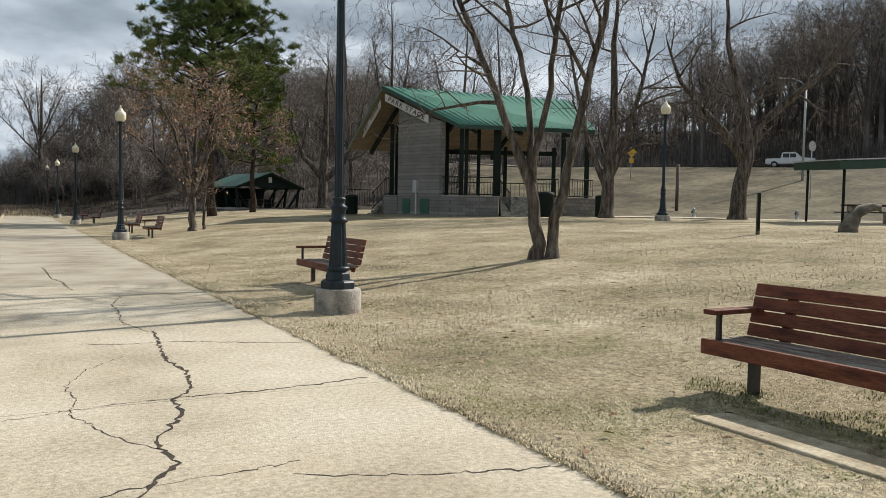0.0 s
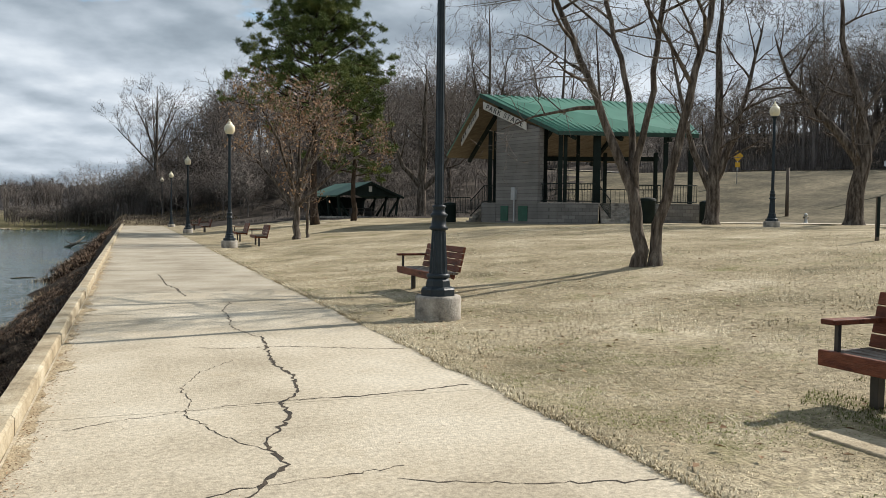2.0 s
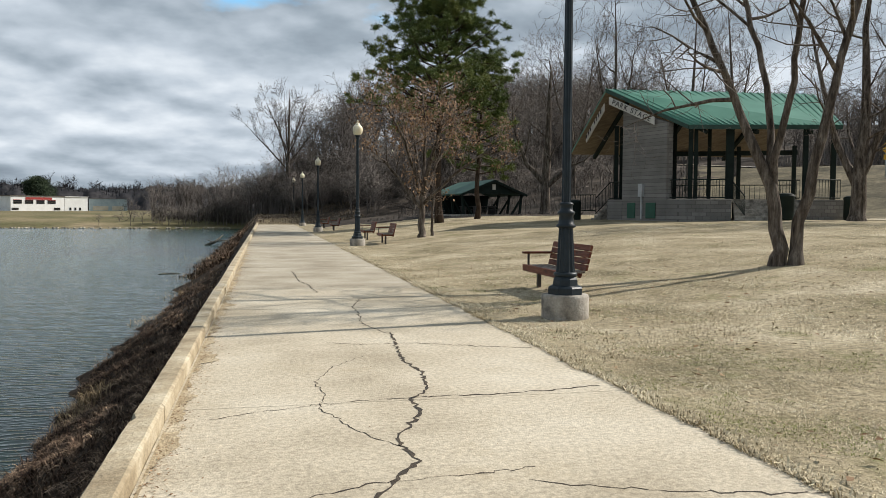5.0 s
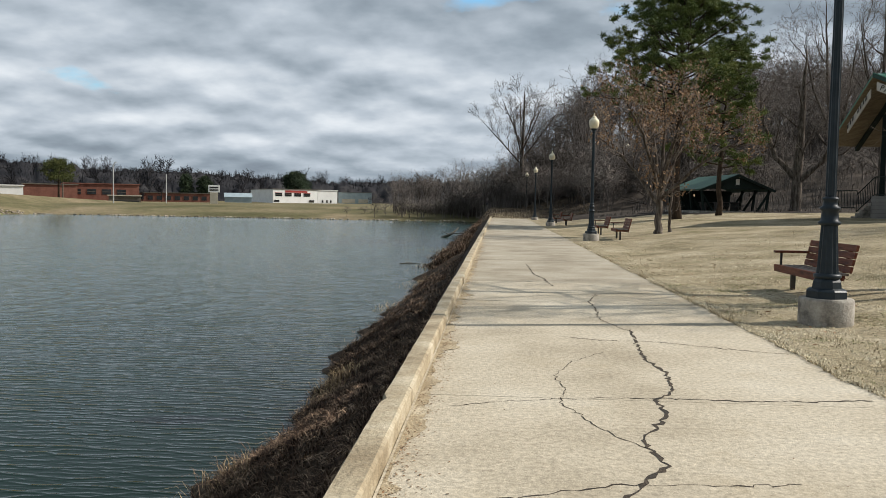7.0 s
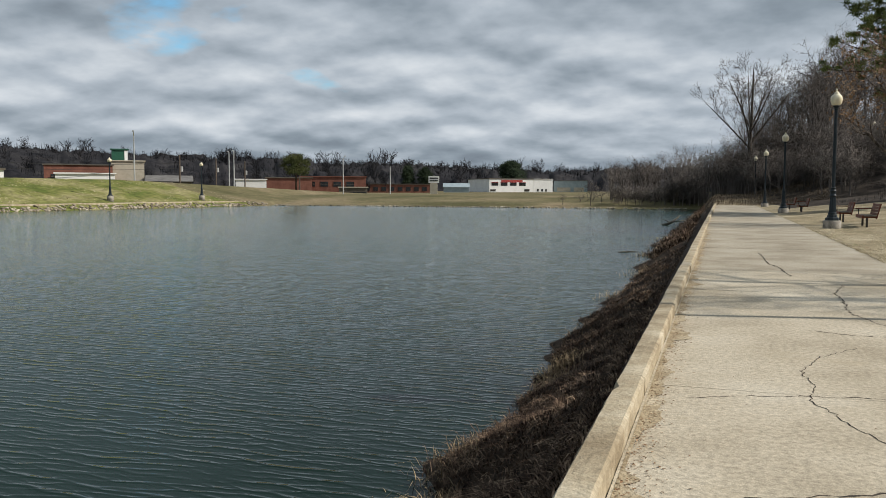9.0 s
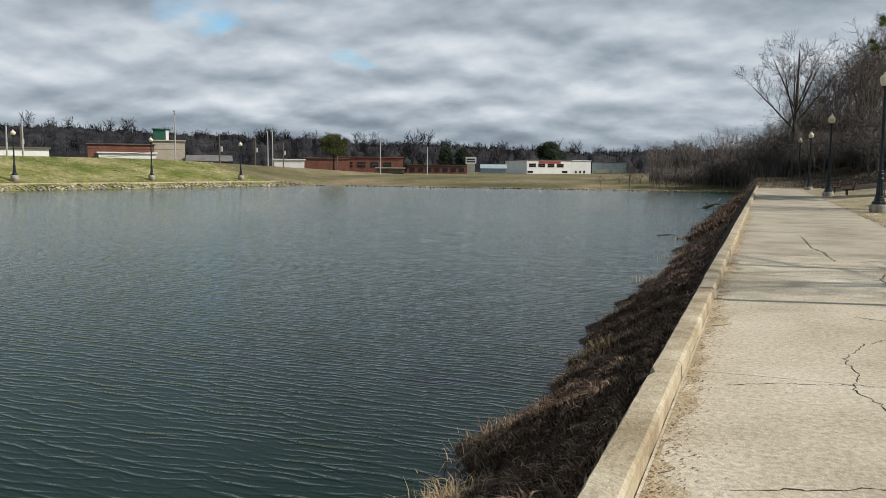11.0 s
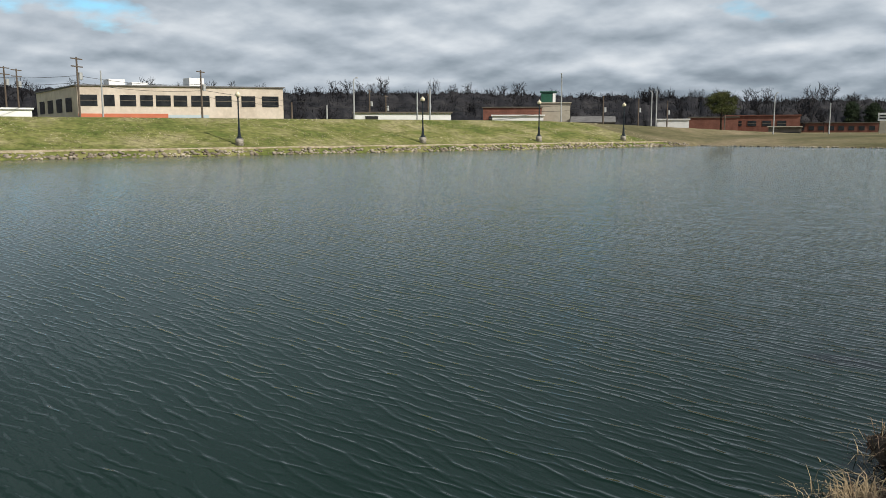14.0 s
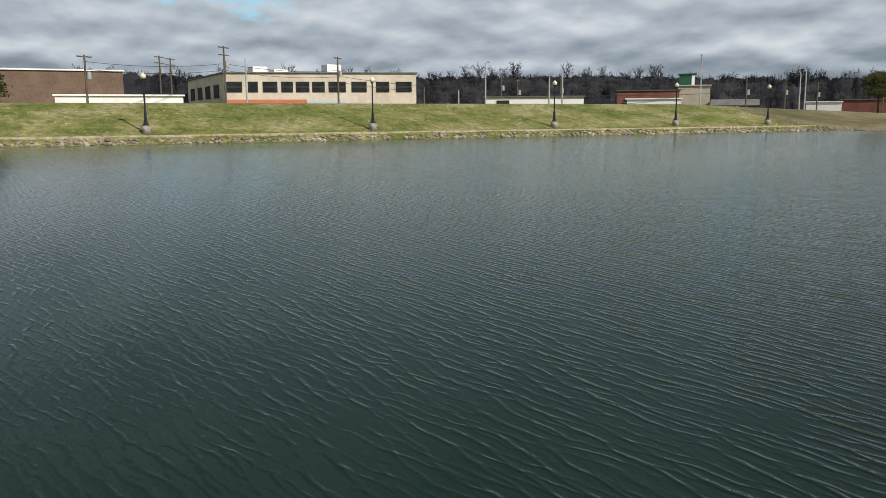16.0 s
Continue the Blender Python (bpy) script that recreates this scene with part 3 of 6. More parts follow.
PATH_ROOT = make_path()


def crack(points, width, parent, seed):
    """A dirt-filled crack: a jagged narrow strip just over the slab."""
    rnd = random.Random(seed)
    fine = []
    for (x0, y0), (x1, y1) in zip(points, points[1:]):
        steps = max(2, int(math.hypot(x1 - x0, y1 - y0) / 0.045))
        for i in range(steps):
            f = i / steps
            fine.append((x0 + (x1 - x0) * f + rnd.gauss(0, 0.012), y0 + (y1 - y0) * f + rnd.gauss(0, 0.012)))
    fine.append(points[-1])
    bm = bmesh.new()
    prev = None
    for i, (x, y) in enumerate(fine):
        dx, dy = fine[min(i + 1, len(fine) - 1)][0] - fine[max(i - 1, 0)][0], fine[min(i + 1, len(fine) - 1)][1] - fine[max(i - 1, 0)][1]
        ln = math.hypot(dx, dy) or 1
        w = width * rnd.uniform(0.2, 1.25) * (0.6 + 0.6 * noise.noise((i * 0.13, seed, 0)) ** 2 + 0.4 * rnd.random())
        a = bm.verts.new((x - dy / ln * w / 2, y + dx / ln * w / 2, 0.0045))
        b = bm.verts.new((x + dy / ln * w / 2, y - dx / ln * w / 2, 0.0045))
        if prev:
            bm.faces.new((prev[0], prev[1], b, a))
        prev = (a, b)
    part("crack", bm, M["crack"], parent, "dark dirt-filled crack")


crack([(1.0, 3.3), (1.07, 3.69), (1.22, 3.96), (1.36, 4.2), (1.32, 4.67), (1.59, 5.25), (1.62, 5.74), (1.8, 6.04), (1.9, 6.73), (1.83, 7.32), (2.0, 9.14)], 0.040, PATH_ROOT, 1)
crack([(1.96, 9.06), (1.78, 9.94), (1.86, 11.1), (1.85, 11.79), (2.11, 12.93)], 0.022, PATH_ROOT, 2)
crack([(1.5, 14.01), (1.43, 15.68), (1.31, 16.35), (1.28, 19.14)], 0.032, PATH_ROOT, 3)
crack([(1.32, 4.51), (1.2, 4.7), (1.09, 4.94), (1.01, 5.26), (0.9, 5.57), (0.99, 5.96), (0.93, 6.4), (1.12, 7.08), (1.5, 7.66)], 0.010, PATH_ROOT, 4)
crack([(0.14, 5.4), (0.46, 5.53), (0.91, 5.67), (1.26, 5.75), (1.75, 5.79)], 0.012, PATH_ROOT, 5)
crack([(1.75, 5.79), (2.23, 5.77), (2.62, 5.81), (3.23, 5.91)], 0.026, PATH_ROOT, 6)
crack([(0.2, 3.5), (0.85, 3.77), (1.08, 3.88), (1.33, 3.89), (1.58, 3.92), (1.99, 3.97)], 0.016, PATH_ROOT, 7)
crack([(1.88, 3.74), (2.12, 3.62), (2.45, 3.47), (2.88, 3.35), (3.34, 3.25)], 0.020, PATH_ROOT, 8)
crack([(1.19, 8.52), (1.58, 8.34), (2.18, 8.33), (2.74, 8.02), (3.29, 7.8)], 0.020, PATH_ROOT, 9)


# ---- street lamps ----
def make_lamp(m, label, group):
    root = thing("street_lamp", m, label, "street lamp", group)
    base = revolve([(0.315, -0.7), (0.318, 0.02), (0.32, 0.26), (0.31, 0.29), (0.295, 0.30)], 28)
    part("concrete_base", base, M["oldconcrete"], root, "stained round concrete footing", True)
    foot = revolve([(0.245, 0.30), (0.245, 0.385), (0.225, 0.405), (0.18, 0.42), (0.17, 0.50), (0.145, 0.54)], 8)
    part("foot", foot, M["post"], root)
    part("foot_ring", revolve([(0.145, 0.535), (0.16, 0.55), (0.16, 0.585), (0.13, 0.60)], 20), M["post"], root, smooth=True)
    part("fluted_shaft", revolve([(0.13, 0.595), (0.122, 0.68), (0.10, 1.11), (0.095, 1.19)], 24, 0.13), M["post"], root)
    part("collar", revolve([(0.095, 1.185), (0.13, 1.205), (0.135, 1.225), (0.105, 1.25), (0.095, 1.36), (0.115, 1.38), (0.12, 1.405), (0.087, 1.43), (0.082, 1.49), (0.096, 1.505), (0.096, 1.52), (0.063, 1.54)], 20), M["post"], root, smooth=True)
    part("pole", revolve([(0.064, 1.535), (0.055, 4.38), (0.055, 4.40)], 20, 0.12), M["post"], root)
    part("globe_holder", revolve([(0.055, 4.395), (0.075, 4.42), (0.06, 4.45), (0.11, 4.52), (0.125, 4.54), (0.125, 4.56)], 20), M["post"], root, smooth=True)
    globe = revolve([(0.12, 4.555), (0.18, 4.63), (0.205, 4.74), (0.205, 4.83), (0.185, 4.90), (0.13, 4.955), (0.10, 4.97), (0.10, 5.0), (0.06, 5.06), (0.02, 5.08)], 20)
    part("globe", globe, M["globe"], root, "cream acorn globe, unlit", True)
    part("finial", revolve([(0.02, 5.075), (0.035, 5.10), (0.03, 5.13), (0.008, 5.18)], 10), M["globe"], root, smooth=True)
    return root


lamp = make_lamp(pose(4.54, 10.05, 0.03), "black fluted lamp post on stained concrete footing", "lamps along the path")
for x, y in ((4.54, 33.4), (4.6, 56.5), (4.75, 79.0), (4.9, 101.0)):
    copy_thing(lamp, pose(x, y, min(gz(x, y), 0.25) if y < 90 else 0.35))
park_lamp = copy_thing(lamp, pose(25.24, 25.79, gz(25.24, 25.79) - 0.05))
tagged(park_lamp, "black lamp post standing on the upper lawn", group="lamps in the park")
pl2 = copy_thing(lamp, pose(18.25, 108.2, gz(18.25, 108.2)))
tagged(pl2, "distant grey lamp post below the woods", group="lamps in the park")
for y in (-3.0, 19.9, 42.6, 65.9, 85.1, 102.2):
    fl = copy_thing(lamp, pose(west_shore(y) - 4.3, y, gz(west_shore(y) - 4.3, y) + 0.38))
    fl.scale = (1.3, 1.3, 1.0)
    tagged(fl, "dark lamp post below the green levee", group="lamps on the far bank")


# ---- benches ----
def make_bench(m, label):
    """Long side along y, facing -x; the arm is at the far (+y) end."""
    root = thing("bench", m, label, "bench", "benches along the path")
    for i in range(4):
        x = 0.02 + 0.115 * i
        part("seat_slat", B(x, x + 0.095, 0, 1.85, 0.405, 0.44, 0.006), M["greywood"], root, "grey worn seat board")
    part("front_rail", B(-0.035, 0.015, -0.03, 1.88, 0.325, 0.445, 0.008), M["wood"], root)
    lean = pose(0.47, 0, 0.43, 0, 14, 0)
    for i in range(4):
        z = 0.015 + i * 0.112
        part("back_slat", B(-0.02, 0.02, -0.02 + 0.004 * i, 1.85, z, z + 0.100, 0.006, m=lean), M["wood"], root)
    for y in (0.32, 1.52):
        part("back_support", B(0.02, 0.06, y - 0.04, y + 0.04, -0.12, 0.43, 0.004, m=lean), M["wood"], root)
        part("crossbeam", B(0.0, 0.52, y - 0.035, y + 0.035, 0.335, 0.402, 0.004), M["wood"], root)
        part("leg", B(0.135, 0.205, y - 0.035, y + 0.035, -0.1, 0.34, 0.004), M["darkmetal"], root, "square dark steel leg")
    part("armrest", B(-0.06, 0.50, 1.72, 1.84, 0.645, 0.685, 0.006), M["wood"], root)
    part("arm_post", B(0.03, 0.065, 1.755, 1.79, 0.40, 0.65, 0.003), M["darkmetal"], root)
    return root


bench = make_bench(pose(5.47, 2.44, 0.0, 0, 0, 0.5), "red-brown wooden bench with weathered grey seat")
copy_thing(bench, pose(5.31, 12.3, 0.02, 0, 0, -1))
tagged(bench, "red-brown wooden bench beside a sunken concrete slab")
for x, y in ((5.55, 33.2), (5.55, 39.0), (5.5, 56.0), (5.5, 64.5)):
    copy_thing(bench, pose(x, y, gz(x + 0.2, y + 0.9), 0, 0, -2))
tagged(mesh_ob("footing_slab", B(4.73, 5.07, 1.2, 3.72, -0.1, 0.024, 0.012), M["kerb"]), "half-buried concrete slab in the grass", "slab")


# ---- park stage ----
def make_stage():
    a = -28.35
    ux, uy = math.cos(radians(a)), math.sin(radians(a))
    ox, oy = 0.526, -0.389

    def W(u, v, z):
        """From across and ahead of the first camera standpoint to the stage's own frame."""
        return Vector((u, v - 47.0, z - 1.1))

    cx, cy = ox - uy * 47.0, oy + ux * 47.0
    root = thing("park_stage", pose(cx, cy, 1.1, 0, 0, a), "open grey block park stage with green metal roof", "stage")
    # roof corners set at chosen depths to fit the camera's view
    P, R = W(-3.72, 48.0, 8.52), W(7.9, 52.6, 8.5)
    E, C = W(8.5, 46.7, 6.05), W(0.81, 45.0, 6.05)
    L = W(-6.12, 52.0, 5.27)
    LB = L + (R - P)
    part("roof_slope", plate([P, C, E, R], 0.10), M["roofgreen"], root)
    part("roof_slope", plate([P, R, LB, L], 0.10), M["roofgreen"], root)
    part("soffit", plate([P - Vector((0, 0, .12)), C - Vector((0, 0, .12)), E - Vector((0, 0, .12)), R - Vector((0, 0, .12))], 0.06), M["ceilwood"], root, "tan boarded soffit")
    part("soffit", plate([P - Vector((0, 0, .12)), R - Vector((0, 0, .12)), LB - Vector((0, 0, .12)), L - Vector((0, 0, .12))], 0.06), M["ceilwood"], root, "tan boarded soffit")
    nr = 26
    for i in range(nr + 1):
        f = i / nr
        a0, b0 = P.lerp(R, f), C.lerp(E, f)
        bm = ring_tube(bmesh.new(), [a0 + Vector((0, 0, 0.02)), b0 + Vector((0, 0, 0.02))], [0.055, 0.055], 4)
        part("roof_seam", bm, M["roofgreen"], root)

    def board(p, q, h, t, mat, name, label="", drop=0.0):
        d = (q - p).normalized()
        side = d.cross(Vector((0, 0, 1))).normalized() * t
        bm = bmesh.new()
        vs = [bm.verts.new(x) for x in (p + Vector((0, 0, -drop)), q + Vector((0, 0, -drop)), q + Vector((0, 0, -drop - h)), p + Vector((0, 0, -drop - h)))]
        ws = [bm.verts.new(v.co + side) for v in vs]
        bm.faces.new(vs)
        bm.faces.new(ws[::-1])
        for i in range(4):
            bm.faces.new((vs[i], ws[i], ws[(i + 1) % 4], vs[(i + 1) % 4]))
        bmesh.ops.recalc_face_normals(bm, faces=bm.faces[:])
        return part(name, bm, mat, root, label)

    for p, q in ((P, C), (C, E), (P, L)):
        board(p, q, 0.22, 0.05, M["trimgreen"], "fascia", drop=-0.03)
    # sign boards under the two rakes
    s0, s1 = P.lerp(C, 0.08), P.lerp(C, 0.64)
    off = Vector((-0.12, -0.12, 0))
    board(s0 + off, s1 + off, 0.42, 0.06, M["sign"], "sign_board", "pale sign board with dark letters", 0.30)
    t0, t1 = P.lerp(L, 0.10) + Vector((.25, .3, -.1)), P.lerp(L, 0.60) + Vector((.25, .3, -.1))
    off2 = Vector((-0.16, -0.1, 0))
    board(t0 + off2, t1 + off2, 0.45, 0.06, M["sign"], "sign_board", "pale sign board with dark marks", 0.30)
    cu = bpy.data.curves.new("sign_text", "FONT")
    cu.body, cu.size, cu.extrude, cu.align_x, cu.align_y = "PARK STAGE", 0.42, 0.012, "CENTER", "CENTER"
    cu.space_character = 1.25
    tmp = new("tmp_text", cu)
    me = bpy.data.meshes.new_from_object(tmp)
    bpy.data.objects.remove(tmp)
    me.materials.append(M["black"])
    letters = new("sign_letters", me)
    letters.parent = root
    d = (s1 - s0).normalized()
    nrm = Vector((d.y, -d.x, 0)).normalized()
    up = nrm.cross(d)
    mid = (s0 + s1) / 2 + off + Vector((0, 0, -0.51)) + nrm * 0.07
    letters.matrix_local = Matrix(((d.x, up.x, nrm.x, mid.x), (d.y, up.y, nrm.y, mid.y), (d.z, up.z, nrm.z, mid.z), (0, 0, 0, 1)))
    d2 = (t1 - t0).normalized()
    n2 = Vector((d2.y, -d2.x, 0)).normalized()
    if n2.y > 0:
        n2 = -n2
    for i in range(8):
        if i == 4:
            continue
        f = 0.1 + 0.8 * i / 7
        p = t0.lerp(t1, f) + off2 + Vector((0, 0, -0.42)) + n2 * 0.065
        board(p, p + d2 * 0.14, 0.22, 0.012, M["black"], "sign_bar")
    # tall block wall, set along the gable
    def wall(p, q, z0, z1a, z1b, thick, name, mat):
        d = Vector((q[0] - p[0], q[1] - p[1], 0)).normalized()
        side = Vector((-d.y, d.x, 0)) * thick
        pts = [W(p[0], p[1], z0), W(q[0], q[1], z0), W(q[0], q[1], z1b), W(p[0], p[1], z1a)]
        bm = bmesh.new()
        vs = [bm.verts.new(x) for x in pts]
        ws = [bm.verts.new(x + side) for x in pts]
        bm.faces.new(vs[::-1])
        bm.faces.new(ws)
        for i in range(4):
            bm.faces.new((vs[i], vs[(i + 1) % 4], ws[(i + 1) % 4], ws[i]))
        bmesh.ops.recalc_face_normals(bm, faces=bm.faces[:])
        return part(name, bm, mat, root)

    wall((-2.72, 47.94), (-0.28, 45.5), 0.9, 7.35, 6.30, 0.45, "tall_block_wall", M["block"])
    wall((-0.28, 45.52), (0.75, 44.75), 0.9, 2.15, 2.15, 0.4, "plinth_wall", M["block"])
    wall((0.75, 44.75), (3.0, 44.9), 0.9, 2.15, 2.15, 0.4, "plinth_wall", M["block"])
    wall((6.6, 45.6), (8.6, 46.3), 0.9, 2.18, 2.18, 0.4, "plinth_wall", M["block"])
    wall((3.0, 44.9), (3.1, 46.2), 0.9, 2.15, 2.15, 0.3, "plinth_wall", M["block"])
    wall((6.5, 46.3), (6.6, 45.6), 0.9, 2.18, 2.18, 0.3, "plinth_wall", M["block"])
    wall((-3.6, 48.6), (-2.72, 47.9), 0.9, 2.2, 2.2, 0.4, "plinth_wall", M["block"])
    deck = [W(-3.5, 48.8, 2.2), W(-0.3, 45.6, 2.2), W(0.8, 44.85, 2.2), W(3.1, 45.0, 2.2), W(3.1, 46.3, 2.2), W(6.6, 46.4, 2.2), W(6.6, 45.7, 2.2), W(8.6, 46.4, 2.2), W(7.6, 54.5, 2.2), W(-3.5, 54.5, 2.2)]
    bm = bmesh.new()
    top = [bm.verts.new(p) for p in deck]
    low = [bm.verts.new(p - Vector((0, 0, 0.18))) for p in deck]
    bm.faces.new(top)
    for i in range(len(deck)):
        bm.faces.new((top[i], low[i], low[(i + 1) % len(deck)], top[(i + 1) % len(deck)]))
    part("deck", bm, M["oldconcrete"], root, "grey concrete stage floor")
    # hatches, meter box and pipe on the tall wall
    wd = Vector((2.44, -2.44, 0)).normalized()
    wn = Vector((-0.707, -0.707, 0))

    def on_wall(f0, f1, z0, z1, out, mat, name, label=""):
        p0, p1 = W(-2.72, 47.94, 0) + wd * (3.45 * f0), W(-2.72, 47.94, 0) + wd * (3.45 * f1)
        pts = [p0 + Vector((0, 0, z0)), p1 + Vector((0, 0, z0)), p1 + Vector((0, 0, z1)), p0 + Vector((0, 0, z1))]
        bm = bmesh.new()
        vs = [bm.verts.new(x + wn * 0.004) for x in pts]
        ws = [bm.verts.new(x + wn * out) for x in pts]
        bm.faces.new(ws)
        for i in range(4):
            bm.faces.new((vs[i], ws[i], ws[(i + 1) % 4], vs[(i + 1) % 4]))
        bmesh.ops.recalc_face_normals(bm, faces=bm.faces[:])
        part(name, bm, mat, root, label)

    on_wall(0.14, 0.32, 1.15, 2.0, 0.05, M["greendoor"], "hatch", "green painted hatch")
    on_wall(0.57, 0.78, 1.15, 2.0, 0.05, M["greendoor"], "hatch", "green painted hatch")
    on_wall(0.43, 0.52, 2.35, 3.05, 0.18, M["galv"], "meter_box", "grey metal meter box")
    on_wall(0.46, 0.485, 1.1, 2.35, 0.08, M["galv"], "conduit")
    # steel columns
    for u, v, w in ((0.95, 45.6, 0.24), (1.22, 45.7, 0.2), (0.15, 48.0, 0.22), (2.0, 48.0, 0.2), (2.95, 46.0, 0.42), (5.2, 48.5, 0.25), (6.75, 46.6, 0.25), (8.2, 47.2, 0.25), (-3.2, 50.0, 0.24), (-2.9, 50.3, 0.24), (-3.0, 53.8, 0.24), (4.0, 54.0, 0.24), (7.2, 54.0, 0.24)):
        # underside of the roof there
        z1 = 5.9 + max(0.0, min(1.0, (v - 45.0 - 0.22 * (u - 0.81)) / 4.6)) * 2.3 if v < 50 else 6.6 if v < 52 else 5.6
        c = W(u, v, 0)
        part("column", B(c.x - w / 2, c.x + w / 2, c.y - 0.12, c.y + 0.12, 1.0, z1 - 1.1, 0.01), M["steelgreen"], root)
    # dark beams under the roof
    for f in (0.12, 0.45, 0.8):
        p, q = P.lerp(R, f) - Vector((0, 0, 0.35)), C.lerp(E, f) - Vector((0, 0, 0.35))
        part("roof_beam", ring_tube(bmesh.new(), [p, q], [0.14, 0.14], 4), M["steelgreen"], root)
        p, q = P.lerp(R, f) - Vector((0, 0, 0.35)), L.lerp(LB, f) - Vector((0, 0, 0.35))
        part("roof_beam", ring_tube(bmesh.new(), [p, q], [0.14, 0.14], 4), M["steelgreen"], root)
    for a0, b0 in (((-3.3, 54.2), (7.4, 54.2)),):
        p, q = W(a0[0], a0[1], 5.2), W(b0[0], b0[1], 5.2)
        part("roof_beam", ring_tube(bmesh.new(), [p, q], [0.2, 0.2], 4), M["steelgreen"], root)

    # railings
    shared = raw_mesh("baluster", [(-.012, -.012, 0), (.012, -.012, 0), (.012, .012, 0), (-.012, .012, 0), (-.012, -.012, .92), (.012, -.012, .92), (.012, .012, .92), (-.012, .012, .92)], [(0, 1, 5, 4), (1, 2, 6, 5), (2, 3, 7, 6), (3, 0, 4, 7), (4, 5, 6, 7)], M["steelgreen"])

    def railing(p, q, z=2.2, z2=None, gap=0.16):
        z2 = z if z2 is None else z2
        a0, b0 = W(p[0], p[1], z), W(q[0], q[1], z2)
        for h in (0.08, 1.02):
            part("rail", ring_tube(bmesh.new(), [a0 + Vector((0, 0, h)), b0 + Vector((0, 0, h))], [0.03, 0.03], 6), M["steelgreen"], root)
        n = max(2, int((b0 - a0).length / gap))
        for i in range(n + 1):
            o = new("baluster", shared)
            o.parent = root
            o.location = a0.lerp(b0, i / n) + Vector((0, 0, 0.09))

    railing((-0.15, 45.75), (0.85, 45.05))
    railing((0.95, 45.05), (2.9, 45.15))
    railing((6.75, 45.85), (8.45, 46.5))
    railing((5.0, 46.5), (6.5, 46.5))
    railing((-3.45, 48.9), (-2.85, 48.2))
    railing((-3.4, 54.2), (7.4, 54.2), gap=0.3)
    railing((3.1, 46.3), (3.6, 44.2), 2.2, 1.3)
    railing((4.9, 46.3), (5.2, 44.4), 2.2, 1.3)
    railing((-6.0, 50.8), (-4.4, 50.2), 1.5, 1.5)
    railing((-4.4, 50.2), (-3.5, 49.2), 1.3, 2.2)
    # steps in front and at the side
    for i in range(6):
        z = 1.1 + 0.18 * i
        c = W(3.15, 44.3 + 0.32 * i, 0)
        part("step", B(c.x, c.x + 3.3, c.y, c.y + 2.2 - 0.32 * i, -0.3, z - 1.1 + 0.02, 0.01), M["oldconcrete"], root)
        c = W(-4.6 + 0.2 * i, 49.4, 0)
        part("step", B(c.x, c.x + 1.2 - 0.2 * i, c.y, c.y + 1.3, -0.3, z - 1.1 + 0.02, 0.01), M["oldconcrete"], root)
    return root


make_stage()
ub = Matrix.Translation((0.526, -0.389, 0)) @ pose(0, 0, 0, 0, 0, -28.35)


def view(u, v, z=None):
    """Place u metres across and v ahead of the first standpoint, on the ground or at a height."""
    p = ub @ Vector((u, v, 0))
    return Vector((p.x, p.y, gz(p.x, p.y) if z is None else z))


def bin_at(p, r, h, label):
    root = thing("litter_bin", Matrix.Translation(p), label, "litter bin")
    part("body", revolve([(r * 0.92, -0.05), (r, 0.1), (r, h * 0.9), (r * 1.05, h * 0.92), (r * 1.05, h)], 18), M["steelgreen"], root, smooth=True)
    part("lid", revolve([(r * 1.05, h), (r * 0.9, h + 0.06), (r * 0.3, h + 0.12)], 18), M["steelgreen"], root, smooth=True)


bin_at(view(8.7, 45.2), 0.32, 1.1, "dark green round litter bin beside the stage")
bin_at(view(5.5, 44.0), 0.42, 1.25, "dark green litter bin by the stage steps")
bin_at(view(-5.6, 49.6), 0.38, 1.1, "dark litter bin beside the side steps")


